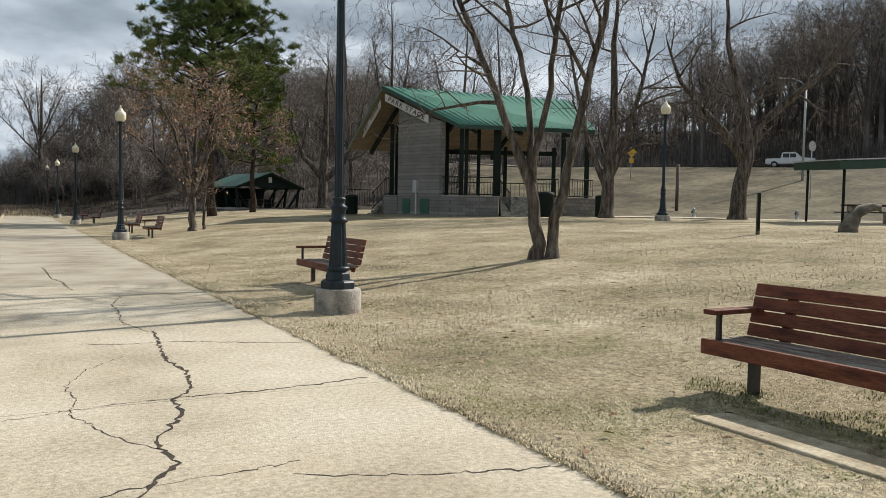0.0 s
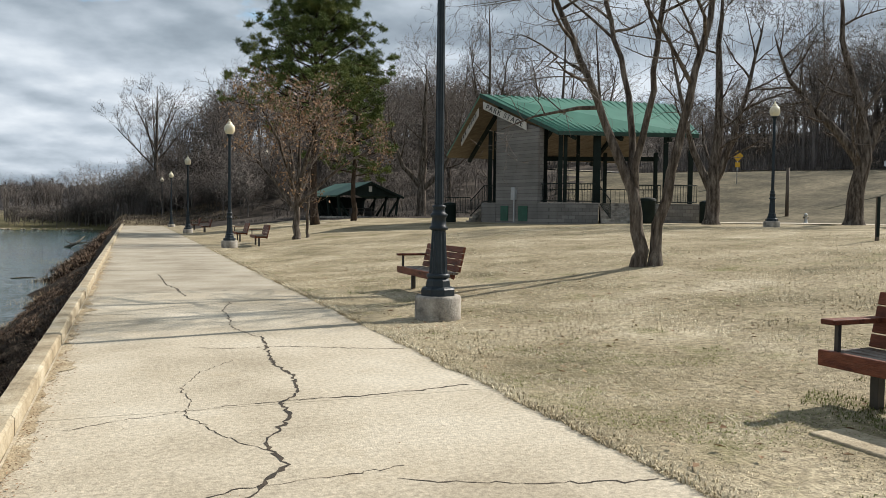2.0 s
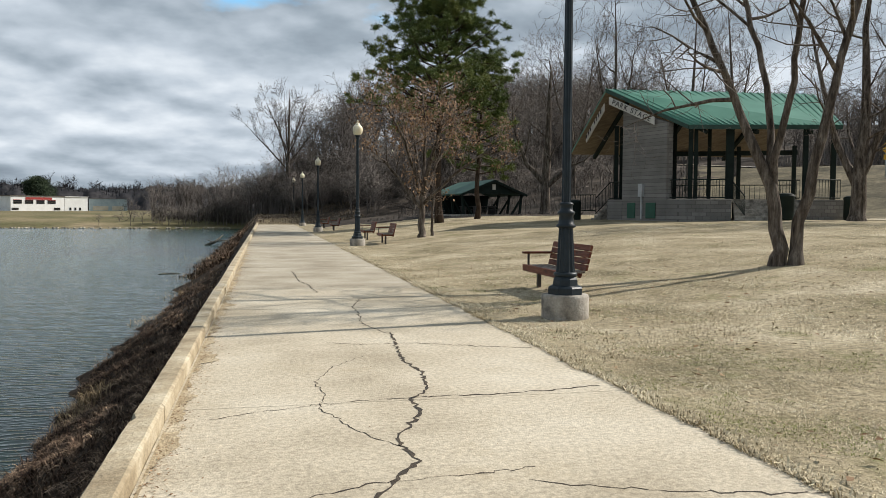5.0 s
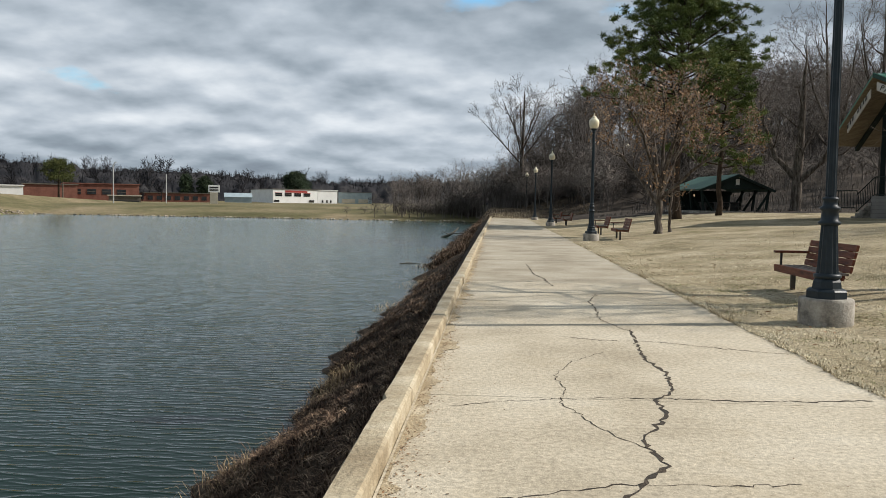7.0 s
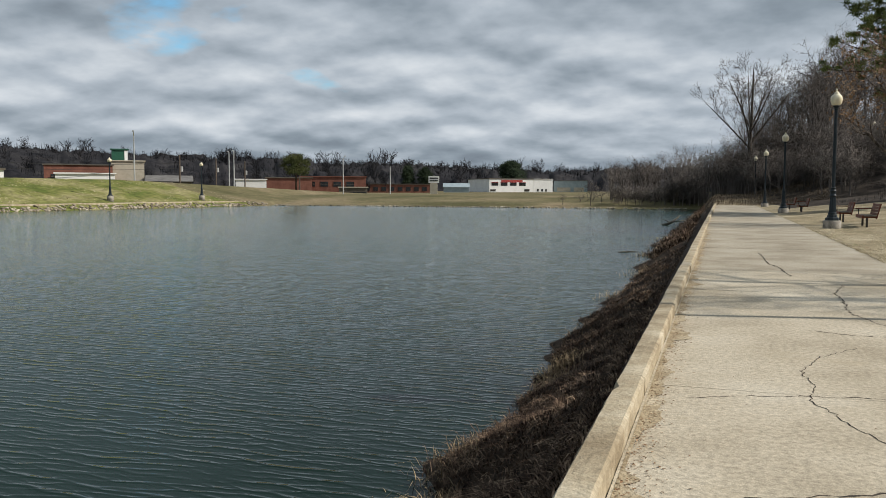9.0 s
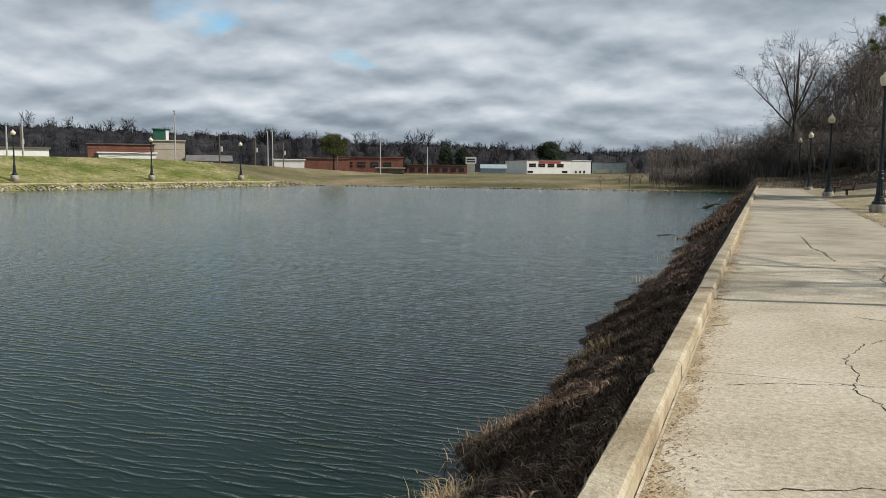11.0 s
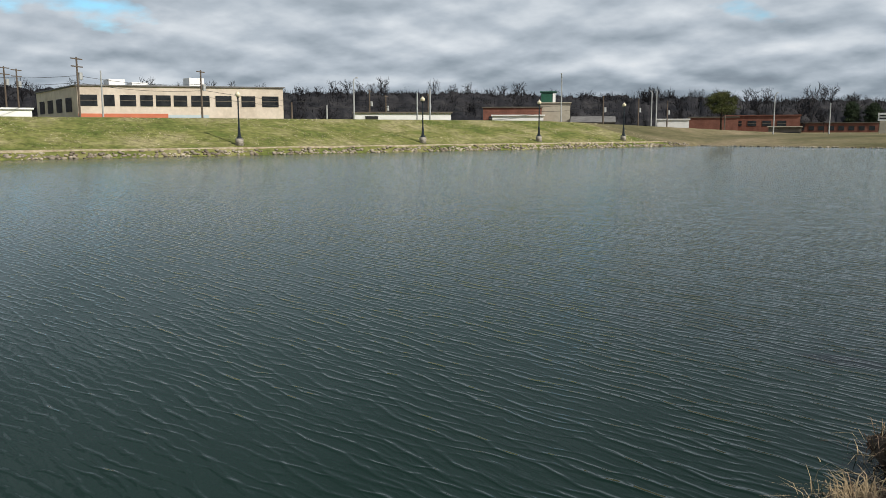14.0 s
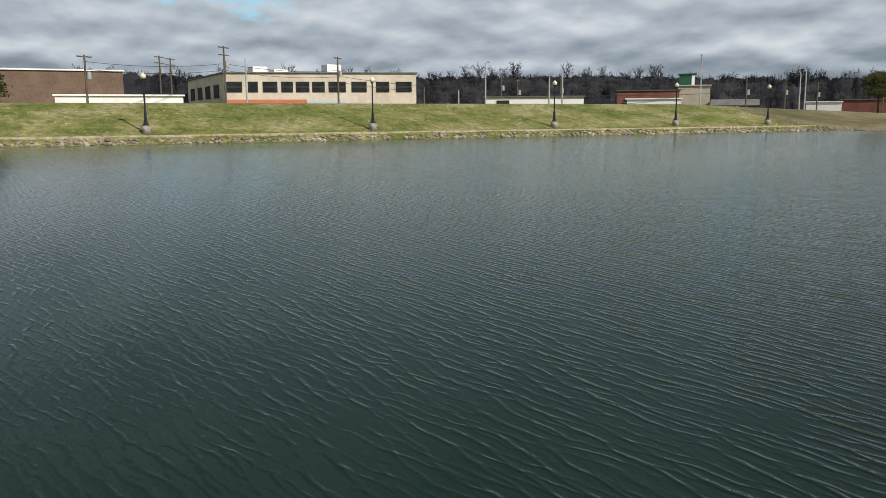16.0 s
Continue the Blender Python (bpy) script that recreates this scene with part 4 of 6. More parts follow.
# ---- trees ----
def grow(stems, seed, levels, counts, lengths, spread, droop=0.0, twig_r=0.006, up=0.25, sides=(9, 6, 4, 3, 3), lo=0.35, split=True, segs=(5, 4, 3), sub=3):
    """A bare tree: given stems (points with radii), then side branches, level on level. Returns vertices, faces and the twig tips."""
    rnd = random.Random(seed)
    stout, tips = [], []
    fineV, fineF = [], []

    def tube(pts, radii, n, level):
        V, F = ([], []) if level < 2 and split else (fineV, fineF)
        if level < 2 and split:
            stout.append((level, V, F))
        base = len(V)
        last = len(pts) - 1
        for i, p in enumerate(pts):
            d = (pts[min(i + 1, last)] - pts[max(i - 1, 0)]).normalized()
            a = d.orthogonal().normalized()
            c = d.cross(a)
            if i == last:
                V.append(tuple(p))
                break
            for k in range(n):
                t = 2 * math.pi * k / n
                V.append(tuple(p + radii[i] * (math.cos(t) * a + math.sin(t) * c)))
        for i in range(last - 1):
            for k in range(n):
                b0 = base + i * n
                F.append((b0 + k, b0 + (k + 1) % n, b0 + n + (k + 1) % n, b0 + n + k))
        b0, tip = base + (last - 1) * n, base + last * n
        for k in range(n):
            F.append((b0 + k, b0 + (k + 1) % n, tip))

    def along(pts, f):
        x = f * (len(pts) - 1)
        i = min(int(x), len(pts) - 2)
        return pts[i].lerp(pts[i + 1], x - i), (pts[i + 1] - pts[i]).normalized(), i, x - i

    def branch(p, d, length, r, level):
        n = segs[min(level, 3) - 1]
        pts, radii = [p], [r]
        for i in range(n):
            d = (d + Vector((rnd.gauss(0, 0.16), rnd.gauss(0, 0.16), rnd.gauss(0, 0.12) + (up - droop * level) * 0.30))).normalized()
            p = p + d * (length / n)
            pts.append(p)
            radii.append(max(twig_r * 0.5, r * (1 - 0.85 * (i + 1) / n)))
        tube(pts, radii, sides[min(level, 4)], level)
        if level < levels:
            spawn(pts, radii, length, level)
        if level == levels:
            tips.append(pts[-1])
            tips.append(pts[-2])

    def spawn(pts, radii, length, level):
        cnt = counts[level]
        for j in range(cnt):
            f = lo + (1.0 - lo) * (j + rnd.random()) / cnt if level == 0 else 0.15 + 0.85 * (j + rnd.random()) / cnt
            f = min(f, 0.99)
            q, d, i, fr = along(pts, f)
            rr = radii[i] + (radii[i + 1] - radii[i]) * fr
            side = d.orthogonal().normalized()
            side.rotate(Matrix.Rotation(rnd.uniform(0, 2 * math.pi), 3, d))
            ang = radians(spread * rnd.uniform(0.65, 1.3))
            nd = (d * math.cos(ang) + side * math.sin(ang)).normalized()
            ln = lengths[level] * (1.15 - 0.6 * f if level == 0 else 1.1 - 0.5 * f) * rnd.uniform(0.7, 1.25)
            branch(q, nd, ln, max(twig_r, min(rr * 0.62, ln * 0.022)), level + 1)

    for pts, radii in stems:
        pts = [Vector(p) for p in pts]
        fine, fr = [], []
        for i in range(len(pts) - 1):
            for s in range(sub):
                w = s / sub
                fine.append(pts[i].lerp(pts[i + 1], w) + Vector((rnd.gauss(0, .03), rnd.gauss(0, .03), 0)) * min(1, i + s))
                fr.append(radii[i] + (radii[i + 1] - radii[i]) * w)
        fine.append(pts[-1])
        fr.append(radii[-1])
        tube(fine, fr, sides[0], 0)
        spawn(fine, fr, (fine[-1] - fine[0]).length, 0)
    return stout, fineV, fineF, tips


def straight(h, r, lean=(0, 0), flare=1.5):
    return ([(0, 0, -0.2), (0, 0, 0.25), (lean[0] * .3, lean[1] * .3, h * .35), (lean[0] * .7, lean[1] * .7, h * .7), (lean[0], lean[1], h)], [r * flare, r, r * .8, r * .45, r * .08])


def tree(p, label, stems, seed, levels, counts, lengths, spread, turn=0.0, leaves=0, leaf_size=0.08, twigs="twig", **k):
    root = thing("tree", pose(p[0], p[1], p[2], 0, 0, turn), label, "tree")
    stout, V, F, tips = grow(stems, seed, levels, counts, lengths, spread, **k)
    for level, sv, sf in stout:
        t = new("limb" if level else "trunk", raw_mesh("limb" if level else "trunk", sv, sf, M["bark"], True))
        t.parent = root
    t = new("crown", raw_mesh("crown", V, F, M[twigs], True))
    t.parent = root
    tagged(t, "fine bare twigs", kind="stuff")
    if leaves:
        rnd = random.Random(seed)
        lv, lf = [], []
        for i in range(leaves):
            c = rnd.choice(tips) + Vector((rnd.gauss(0, .12), rnd.gauss(0, .12), rnd.gauss(-.05, .1)))
            a = Vector((rnd.gauss(0, 1), rnd.gauss(0, 1), rnd.gauss(0, 1))).normalized()
            b2 = a.orthogonal().normalized()
            s = leaf_size * rnd.uniform(.6, 1.4)
            n = len(lv)
            lv += [tuple(c - a * s), tuple(c + b2 * s * .5), tuple(c + a * s), tuple(c - b2 * s * .5)]
            lf.append((n, n + 1, n + 2, n + 3))
        o = new("leaves", raw_mesh("leaves", lv, lf, M["deadleaf"]))
        o.parent = root
        tagged(o, "curled brown dead leaves", kind="stuff")
    return root


p = view(2.1, 17.0)
tree(p, "bare grey tree with forked leaning trunks", [
    ([(-.12, 0, -.2), (-.14, 0, .3), (-.30, .1, 1.5), (-.85, .2, 3.0), (-1.40, .1, 4.2), (-1.95, 0, 5.5), (-2.6, -.1, 7.2), (-3.2, -.2, 9.4)], [.22, .145, .12, .08, .065, .05, .035, .012]),
    ([(-.28, .1, 1.45), (-.32, .3, 3.1), (-.55, .5, 4.3), (-.85, .7, 5.5), (-1.0, .9, 7.8), (-1.3, 1.2, 10.2)], [.085, .068, .056, .05, .035, .012]),
    ([(-.24, .1, 1.5), (-.07, -.2, 3.1), (.05, -.4, 4.3), (.16, -.6, 5.6), (.1, -.8, 8.0), (.2, -1.2, 10.4)], [.08, .066, .056, .05, .035, .012]),
    ([(.14, 0, -.2), (.18, 0, .3), (.45, -.1, 1.9), (.75, -.1, 3.4), (1.15, 0, 5.0), (1.5, .2, 6.6), (1.6, .3, 8.4), (2.0, .3, 10.8)], [.2, .125, .10, .08, .065, .05, .035, .012]),
], 3, 4, (10, 6, 5, 2), (3.0, 1.5, .8, .4), 62, turn=-28.35, up=0.14, twig_r=0.0055, sides=(10, 6, 4, 3, 3), lo=0.42)
p = view(8.35, 42.0)
tree(p, "bare dark tree beside the stage", [
    ([(0, 0, -.3), (0, 0, .3), (.1, 0, 2.2), (.3, 0, 5), (.2, .2, 9), (.4, .2, 13)], [.6, .37, .31, .22, .14, .03]),
    ([(0, 0, 1.6), (-.9, .3, 3.6), (-1.6, .3, 6.5), (-2.2, .6, 10)], [.2, .16, .1, .03]),
    ([(.1, 0, 2.0), (.9, -.3, 4.2), (1.6, -.3, 7), (2.3, -.2, 10.5)], [.2, .15, .1, .03])],
    5, 4, (9, 7, 5, 3), (3.6, 1.9, 1.0, .5), 55, turn=-28.35, twig_r=0.009, up=0.2)
p = view(14.2, 39.5)
tree(p, "large bare crooked tree with a heavy limb", [
    ([(0, 0, -.3), (0, 0, .3), (.15, 0, 2.0), (.45, 0, 3.4), (.1, 0, 5.5), (-.6, .3, 8.5), (-.9, .3, 12.5)], [.66, .40, .34, .32, .2, .12, .03]),
    ([(.4, 0, 3.2), (1.0, .2, 4.6), (2.6, .2, 6.0), (4.2, .3, 7.2), (5.6, 0, 9.5)], [.25, .22, .17, .12, .03]),
    ([(.3, 0, 2.6), (-.6, 0, 4.0), (-1.6, .2, 5.2), (-3.0, 0, 6.6), (-3.8, 0, 9)], [.25, .2, .15, .1, .03])],
    8, 4, (10, 7, 5, 3), (3.6, 1.9, 1.0, .5), 55, turn=-28.35, twig_r=0.009, up=0.15)
p = view(-11.2, 36.5)
vase = [([(0, 0, -.2), (0, 0, .2), (-.05, 0, 1.3), (.05, 0, 2.4), (.1, .1, 4.6), (0, .1, 7.0)], [.27, .17, .14, .10, .055, .015])]
for az, z0, reach, top in ((180, 1.3, 3.2, 4.6), (5, 1.5, 3.8, 4.4), (60, 1.7, 2.6, 5.6), (125, 1.6, 2.2, 6.0), (250, 1.8, 2.4, 5.6), (310, 1.7, 2.6, 5.3), (200, 2.2, 1.9, 6.4), (345, 2.4, 1.8, 6.3)):
    cx, cy = math.cos(radians(az)), math.sin(radians(az))
    vase.append(([(0, 0, z0), (cx * reach * .35, cy * reach * .35, z0 + (top - z0) * .45), (cx * reach * .7, cy * reach * .7, z0 + (top - z0) * .78), (cx * reach, cy * reach, top)], [.095, .07, .045, .012]))
tree(p, "small tree holding brown dead leaves", vase, 11, 4, (6, 5, 3, 2), (1.6, 0.95, .55, .3), 44, turn=-28.35, leaves=3600, leaf_size=0.066, twigs="paletwig", twig_r=0.006, up=0.3, lo=0.3)
p = view(-11.0, 37.5)
tree(p, "thin sapling beside the leafy tree", [straight(4.2, .07, (.1, 0))], 12, 3, (9, 5, 3), (1.0, .5, .3), 50, twig_r=0.006)
p = view(-10.4, 70.0)
tree(p, "bare spreading tree beside the shelter", [straight(13, .42, (.4, 0)), ([(0, 0, 2.4), (-1.6, 0, 4.2), (-2.8, 0, 7.5), (-3, 0, 10)], [.25, .2, .12, .03]), ([(0, 0, 2.2), (1.8, 0, 3.8), (3, 0, 6.5), (3.6, 0, 9)], [.25, .2, .12, .03])], 14, 4, (10, 7, 5, 2), (4, 2.1, 1.1, .5), 55, turn=-28.35, twig_r=0.012)
fan = [straight(16.5, .34, (.3, .2))]
for az, z0, reach, top in ((0, 6.5, 5.2, 13.5), (180, 6.0, 5.6, 12.0), (40, 8.0, 3.6, 15.5), (150, 8.5, 3.4, 15.5), (250, 7.0, 4.6, 13.0), (310, 7.5, 4.4, 14.0), (95, 9.0, 3.0, 16.0)):
    cx, cy = math.cos(radians(az)), math.sin(radians(az))
    fan.append(([(0, 0, z0), (cx * reach * .4, cy * reach * .4, z0 + (top - z0) * .4), (cx * reach, cy * reach, top)], [.11, .08, .02]))
tree((4.45, 109.7, gz(4.45, 109.7)), "tall pale bare tree at the wood's edge", fan, 15, 4, (6, 5, 4, 2), (2.9, 1.8, 1.1, .7), 42, twig_r=0.017, up=0.3, lo=0.3)
tree((17.0, 86.0, gz(17.0, 86.0)), "small pale tree with drooping twigs", [straight(8.5, .2)], 16, 3, (24, 8, 5), (3.2, 1.1, .6), 70, twig_r=0.010, droop=0.1, up=-0.1, lo=0.15)
for i, (u, v, h) in enumerate(((-9.5, 84, 19), (-5.0, 78, 20), (1.5, 82, 18), (6.5, 90, 18), (52.0, 108, 22), (64.0, 104, 20), (40.0, 122, 21))):
    tree(view(u, v), "tall bare tree on the slope behind the stage", [straight(h, .23, (i % 3 - 1, .5)), ([(0, 0, h * .22), (1.2 - i % 2 * 2.4, 0, h * .45), (2.2 - i % 2 * 4.4, .4, h * .8)], [.15, .10, .03]), ([(0, 0, h * .28), (-1.5 + i % 2 * 3, 1, h * .5), (-2.6 + i % 2 * 5.2, 1.4, h * .78)], [.14, .1, .03])], 30 + i, 4, (8, 6, 4, 2), (h * .22, h * .12, h * .065, h * .035), 48, twig_r=0.014, up=0.35, lo=0.3)


def pine(p, h, r, width, seed, bare, lean, label, n_limbs=46):
    """A pine: a trunk, limbs in loose whorls, and tufts of needles at the limb ends."""
    rnd = random.Random(seed)
    root = thing("pine_tree", pose(*p), label, "pine tree")
    trunk = [Vector((lean * (z / h) ** 2 + rnd.gauss(0, .05), rnd.gauss(0, .05), z)) for z in np.linspace(-.3, h, 12)]
    bm = ring_tube(bmesh.new(), trunk, [r * (1.25 if i == 0 else (1 - .93 * i / 11)) for i in range(12)], 10)
    part("trunk", bm, M["pinebark"], root, smooth=True)
    V, F = [], []

    def tuft(c, size, k):
        for _ in range(k):
            d = Vector((rnd.gauss(0, 1), rnd.gauss(0, 1), rnd.gauss(.35, .8))).normalized()
            s = d.orthogonal().normalized()
            s.rotate(Matrix.Rotation(rnd.uniform(0, 6.28), 3, d))
            ln, w = size * rnd.uniform(.6, 1.2), size * rnd.uniform(.045, .085)
            o = c + Vector((rnd.gauss(0, .3), rnd.gauss(0, .3), rnd.gauss(0, .2))) * size
            n = len(V)
            V.extend((tuple(o - s * w), tuple(o + s * w), tuple(o + d * ln + s * w * .3)))
            F.append((n, n + 1, n + 2))

    for i in range(n_limbs):
        f = bare + (1 - bare) * ((i + rnd.random()) / n_limbs)
        z = h * f
        g = (f - bare) / (1 - bare)
        reach = width * (0.72 + 0.28 * min(1, g / 0.12)) * (1 - 0.66 * g ** 1.7) * rnd.uniform(.55, 1.1)
        az = 2.4 * i + rnd.uniform(-.5, .5)
        d = Vector((math.cos(az), math.sin(az), .08 + .5 * g))
        base = Vector((lean * f * f, 0, z))
        pts = [base]
        q = base
        for s in range(4):
            d = (d + Vector((rnd.gauss(0, .16), rnd.gauss(0, .16), rnd.gauss(.05, .1)))).normalized()
            q = q + d * reach / 4
            pts.append(q)
        bl = bmesh.new()
        ring_tube(bl, pts, [.075 * (1 - .5 * g), .06 * (1 - .5 * g), .045, .03, .012], 5, False)
        for s in range(2, 5):
            for t in range(4 if s > 3 else 3 if s > 2 else 1):
                side = Vector((rnd.gauss(0, 1), rnd.gauss(0, 1), rnd.gauss(.15, .35))).normalized()
                e = pts[s] + side * rnd.uniform(.35, .95)
                ring_tube(bl, [pts[s], e], [.02, .008], 3, False)
                tuft(e, .34, 80)
                tuft(pts[s].lerp(e, .6), .26, 24)
        part("limb", bl, M["pinebark"], root, smooth=True)
    o = new("needles", raw_mesh("needles", V, F, M["needle"]))
    o.parent = root
    tagged(o, "dark green needle tufts", kind="stuff")


pp = view(-15.4, 54.0)
pine(pp, 14.6, .30, 6.0, 23, .43, .2, "tall dark green pine with open crown", 118)
pp = view(-13.4, 57.0)
pine(pp, 11.0, .21, 3.0, 22, .27, .7, "green pine beside the picnic shelter", 32)


# ---- woods ----
def template(seed, h, counts, lengths, spread, lv=3, tw=0.02, segs=(3, 2, 1)):
    rnd = random.Random(seed)
    r = h * .013
    stems = [([(0, 0, -.3), (0, 0, h * .3), (.1, 0, h * .5), (.1, .1, h * .74)], [r * 1.2, r, r * .8, .02])]
    for i in range(3):
        a = i * 2.1 + rnd.random()
        x, y = math.cos(a), math.sin(a)
        stems.append(([(0, 0, h * rnd.uniform(.25, .42)), (x * h * .08, y * h * .08, h * .58), (x * h * .17, y * h * .17, h * rnd.uniform(.75, .9))], [r * .7, r * .5, .02]))
    _, V, F, _ = grow(stems, seed, lv, counts, lengths, spread, twig_r=tw, sides=(4, 3, 3, 3, 3), up=.3, lo=.15, split=False, segs=segs, sub=1)
    V = np.array(V)
    tri = []
    for f in F:
        tri.append((f[0], f[1], f[2]))
        if len(f) == 4:
            tri.append((f[0], f[2], f[3]))
    return V, np.array(tri)


def scatter_mesh(name, templates, places, mat, label, category):
    """Copies of templates joined into one mesh: places are x, y, z, scale."""
    rnd = random.Random(len(places))
    vs, fs, n = [], [], 0
    for x, y, z, s in places:
        V, F = rnd.choice(templates)
        a = rnd.uniform(0, 6.28)
        c, sn = math.cos(a), math.sin(a)
        w = np.stack([V[:, 0] * c - V[:, 1] * sn, V[:, 0] * sn + V[:, 1] * c, V[:, 2] * rnd.uniform(.85, 1.15)], 1) * s + (x, y, z)
        vs.append(w)
        fs.append(F + n)
        n += len(V)
    vs, fs = np.concatenate(vs), np.concatenate(fs)
    me = bpy.data.meshes.new(name)
    me.vertices.add(len(vs))
    me.vertices.foreach_set("co", vs.astype(np.float32).ravel())
    me.loops.add(fs.size)
    me.loops.foreach_set("vertex_index", fs.astype(np.int32).ravel())
    me.polygons.add(len(fs))
    me.polygons.foreach_set("loop_start", np.arange(0, fs.size, 3, dtype=np.int32))
    me.update(calc_edges=True)
    me.materials.append(mat)
    return tagged(new(name, me), label, category, kind="stuff")


TT = [template(60 + i, 14, (5, 4, 3), (3.8, 2.2, 1.6), 50, 3, .026, (2, 1, 1)) for i in range(5)]
SH = [template(80 + i, 3.5, (4, 3, 3), (1.7, 1.0, .7), 55, 3, .020, (2, 1, 1)) for i in range(3)]
rw = random.Random(77)
wood = []
for _ in range(300):
    x = rw.uniform(0, 76)
    y = 112 + max(0, 6 - x) * .8 + abs(rw.gauss(0, 36))
    if 0.85 * x + 0.53 * y > 185 or (x < 7 and y < 115):
        continue
    wood.append((x, y, gz(x, y) - .2, rw.uniform(.65, 1.0) * (.5 + .42 * float(smooth01((x - 1) / 20))) * (1 + .45 * float(smooth01((y - 116) / 40) * smooth01((x + 1) / 10)))))
for _ in range(400):
    s, l = 106 + abs(rw.gauss(0, 48)), rw.uniform(-70, 105)
    x, y = .85 * s + .53 * l, .53 * s - .85 * l
    if y < -45 or x < 22 or y > 150:
        continue
    wood.append((x, y, gz(x, y) - .2, rw.uniform(.75, 1.25) * (.64 + .62 * float(smooth01((l + 46) / 42)))))
for _ in range(60):
    x = rw.uniform(-16, 5)
    y = 117 + abs(rw.gauss(0, 12)) + max(0, -x) * .6
    wood.append((x, y, gz(x, y) - .2, rw.uniform(.3, .5) + .014 * max(0, x + 8)))
scatter_mesh("winter_woods", TT, wood, M["woods"], "dense leafless brown winter woods on the hill", "woods")
under = []
for _ in range(150):
    x, y = rw.uniform(3, 34), 97 + abs(rw.gauss(0, 9))
    under.append((x, y + max(0, 7 - x) * 1.5, gz(x, y) - .2, rw.uniform(.7, 1.7)))
for _ in range(110):
    q = view(rw.uniform(-44, -6), rw.uniform(82, 108))
    if q.x > 8:
        under.append((q.x, q.y, gz(q.x, q.y) - .2, rw.uniform(.6, 1.5)))
for _ in range(130):
    x = rw.uniform(-1.5, 60)
    y = 106 + max(0, 5 - x) * .6 + abs(rw.gauss(0, 16))
    if .85 * x + .53 * y < 158:
        under.append((x, y, gz(x, y) - .1, rw.uniform(.7, 1.9)))
for _ in range(130):
    s, l = 104 + abs(rw.gauss(0, 25)), rw.uniform(-60, 100)
    x, y = .85 * s + .53 * l, .53 * s - .85 * l
    if -40 < y < 110 and x > 25:
        under.append((x, y, gz(x, y) - .1, rw.uniform(.8, 2.0)))
for _ in range(70):
    x = -1 - abs(rw.gauss(0, 8.5))
    under.append((x, 117 + abs(rw.gauss(0, 5)), gz(x, 118) - .1, rw.uniform(.45, .95 + .10 * max(0, 9 + x))))
scatter_mesh("undergrowth", SH, under, M["woods"], "tangled leafless brown undergrowth below the trees", "shrubs")


def ridge_z(a, r):
    """Height of the wooded ridge at an angle west of north and a distance."""
    lift = float(smooth01((a - .05) / .9))
    lump = 3.5 * noise.noise((a * 9, r * .006, 0)) + 1.6 * noise.noise((a * 31, r * .02, 3))
    return float(np.interp(r, [385, 420, 500, 640, 900], [0, 3, 8 + 9 * lift, 11 + 13 * lift, 2])) + lump * float(np.interp(r, [385, 460, 700, 900], [0, 1, 1, 0]))


far = []
for _ in range(650):
    a = radians(rw.uniform(-8, 104))
    r = rw.uniform(395, 640) if rw.random() < .6 else rw.uniform(480, 560)
    far.append((-r * math.sin(a), r * math.cos(a), ridge_z(a, r) - 1.8, rw.uniform(.55, 1.05) * rw.choice((.8, 1, 1.15, 1.45))))
for _ in range(110):
    a, r = radians(rw.uniform(21, 92)), rw.uniform(240, 380)
    far.append((-r * math.sin(a), r * math.cos(a), gz(-r * math.sin(a), r * math.cos(a)) - .3, rw.uniform(.4, .85)))
TF = [template(90 + i, 11, (7, 4), (3.2, 2.0), 40, 2, .085, (1, 1, 1)) for i in range(4)]
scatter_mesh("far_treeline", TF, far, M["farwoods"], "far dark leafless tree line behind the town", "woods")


def canopy(a, r):
    """Uneven tops of the close-standing far trees over the ridge ground."""
    return float(np.interp(r, [385, 405, 640, 900], [0, 5.0, 5.0, 0])) * (1 + .8 * noise.noise((a * 55, r * .05, 1)) + .55 * noise.noise((a * 170, r * .1, 4)))


def ridge():
    """The wooded ground rising behind the town."""
    bm = bmesh.new()
    prev = None
    for i in range(840):
        a = radians(-25 + i / 6)
        ring = [bm.verts.new((-r * math.sin(a), r * math.cos(a), ridge_z(a, r) + canopy(a, r))) for r in (385, 405, 430, 460, 490, 520, 560, 600, 640, 700, 900)]
        if prev:
            for k in range(10):
                bm.faces.new((prev[k], prev[k + 1], ring[k + 1], ring[k]))
        prev = ring
    bmesh.ops.recalc_face_normals(bm, faces=bm.faces[:])
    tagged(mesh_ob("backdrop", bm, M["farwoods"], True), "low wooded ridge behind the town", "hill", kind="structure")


ridge()


# ---- picnic shelters, road and street furniture in the park ----
def road_strip(name, label, s0, s1, l0, l1, mat, lift):
    """A strip along the foot of the wooded hill, laid on the ground."""
    bm = bmesh.new()
    prev = None
    for l in np.arange(l0, l1 + .1, 3.0):
        row = []
        for s in (s0, (s0 + s1) / 2, s1):
            x, y = .85 * s + .53 * l, .53 * s - .85 * l
            row.append(bm.verts.new((x, y, gz(x, y) + lift)))
        if prev:
            for k in range(2):
                bm.faces.new((prev[k], row[k], row[k + 1], prev[k + 1]))
        prev = row
    bmesh.ops.recalc_face_normals(bm, faces=bm.faces[:])
    tagged(mesh_ob(name, bm, mat), label, "road", kind="structure")


road_strip("road", "grey asphalt road on the slope", 96.3, 103.0, -60, 110, M["asphalt"], 0.10)
road_strip("trim", "pale concrete road edge", 95.5, 96.2, -60, 110, M["kerb"], 0.16)
road_strip("pavement", "pale park footpath", 43.2, 45.0, -14, 60, M["concrete"], 0.05)


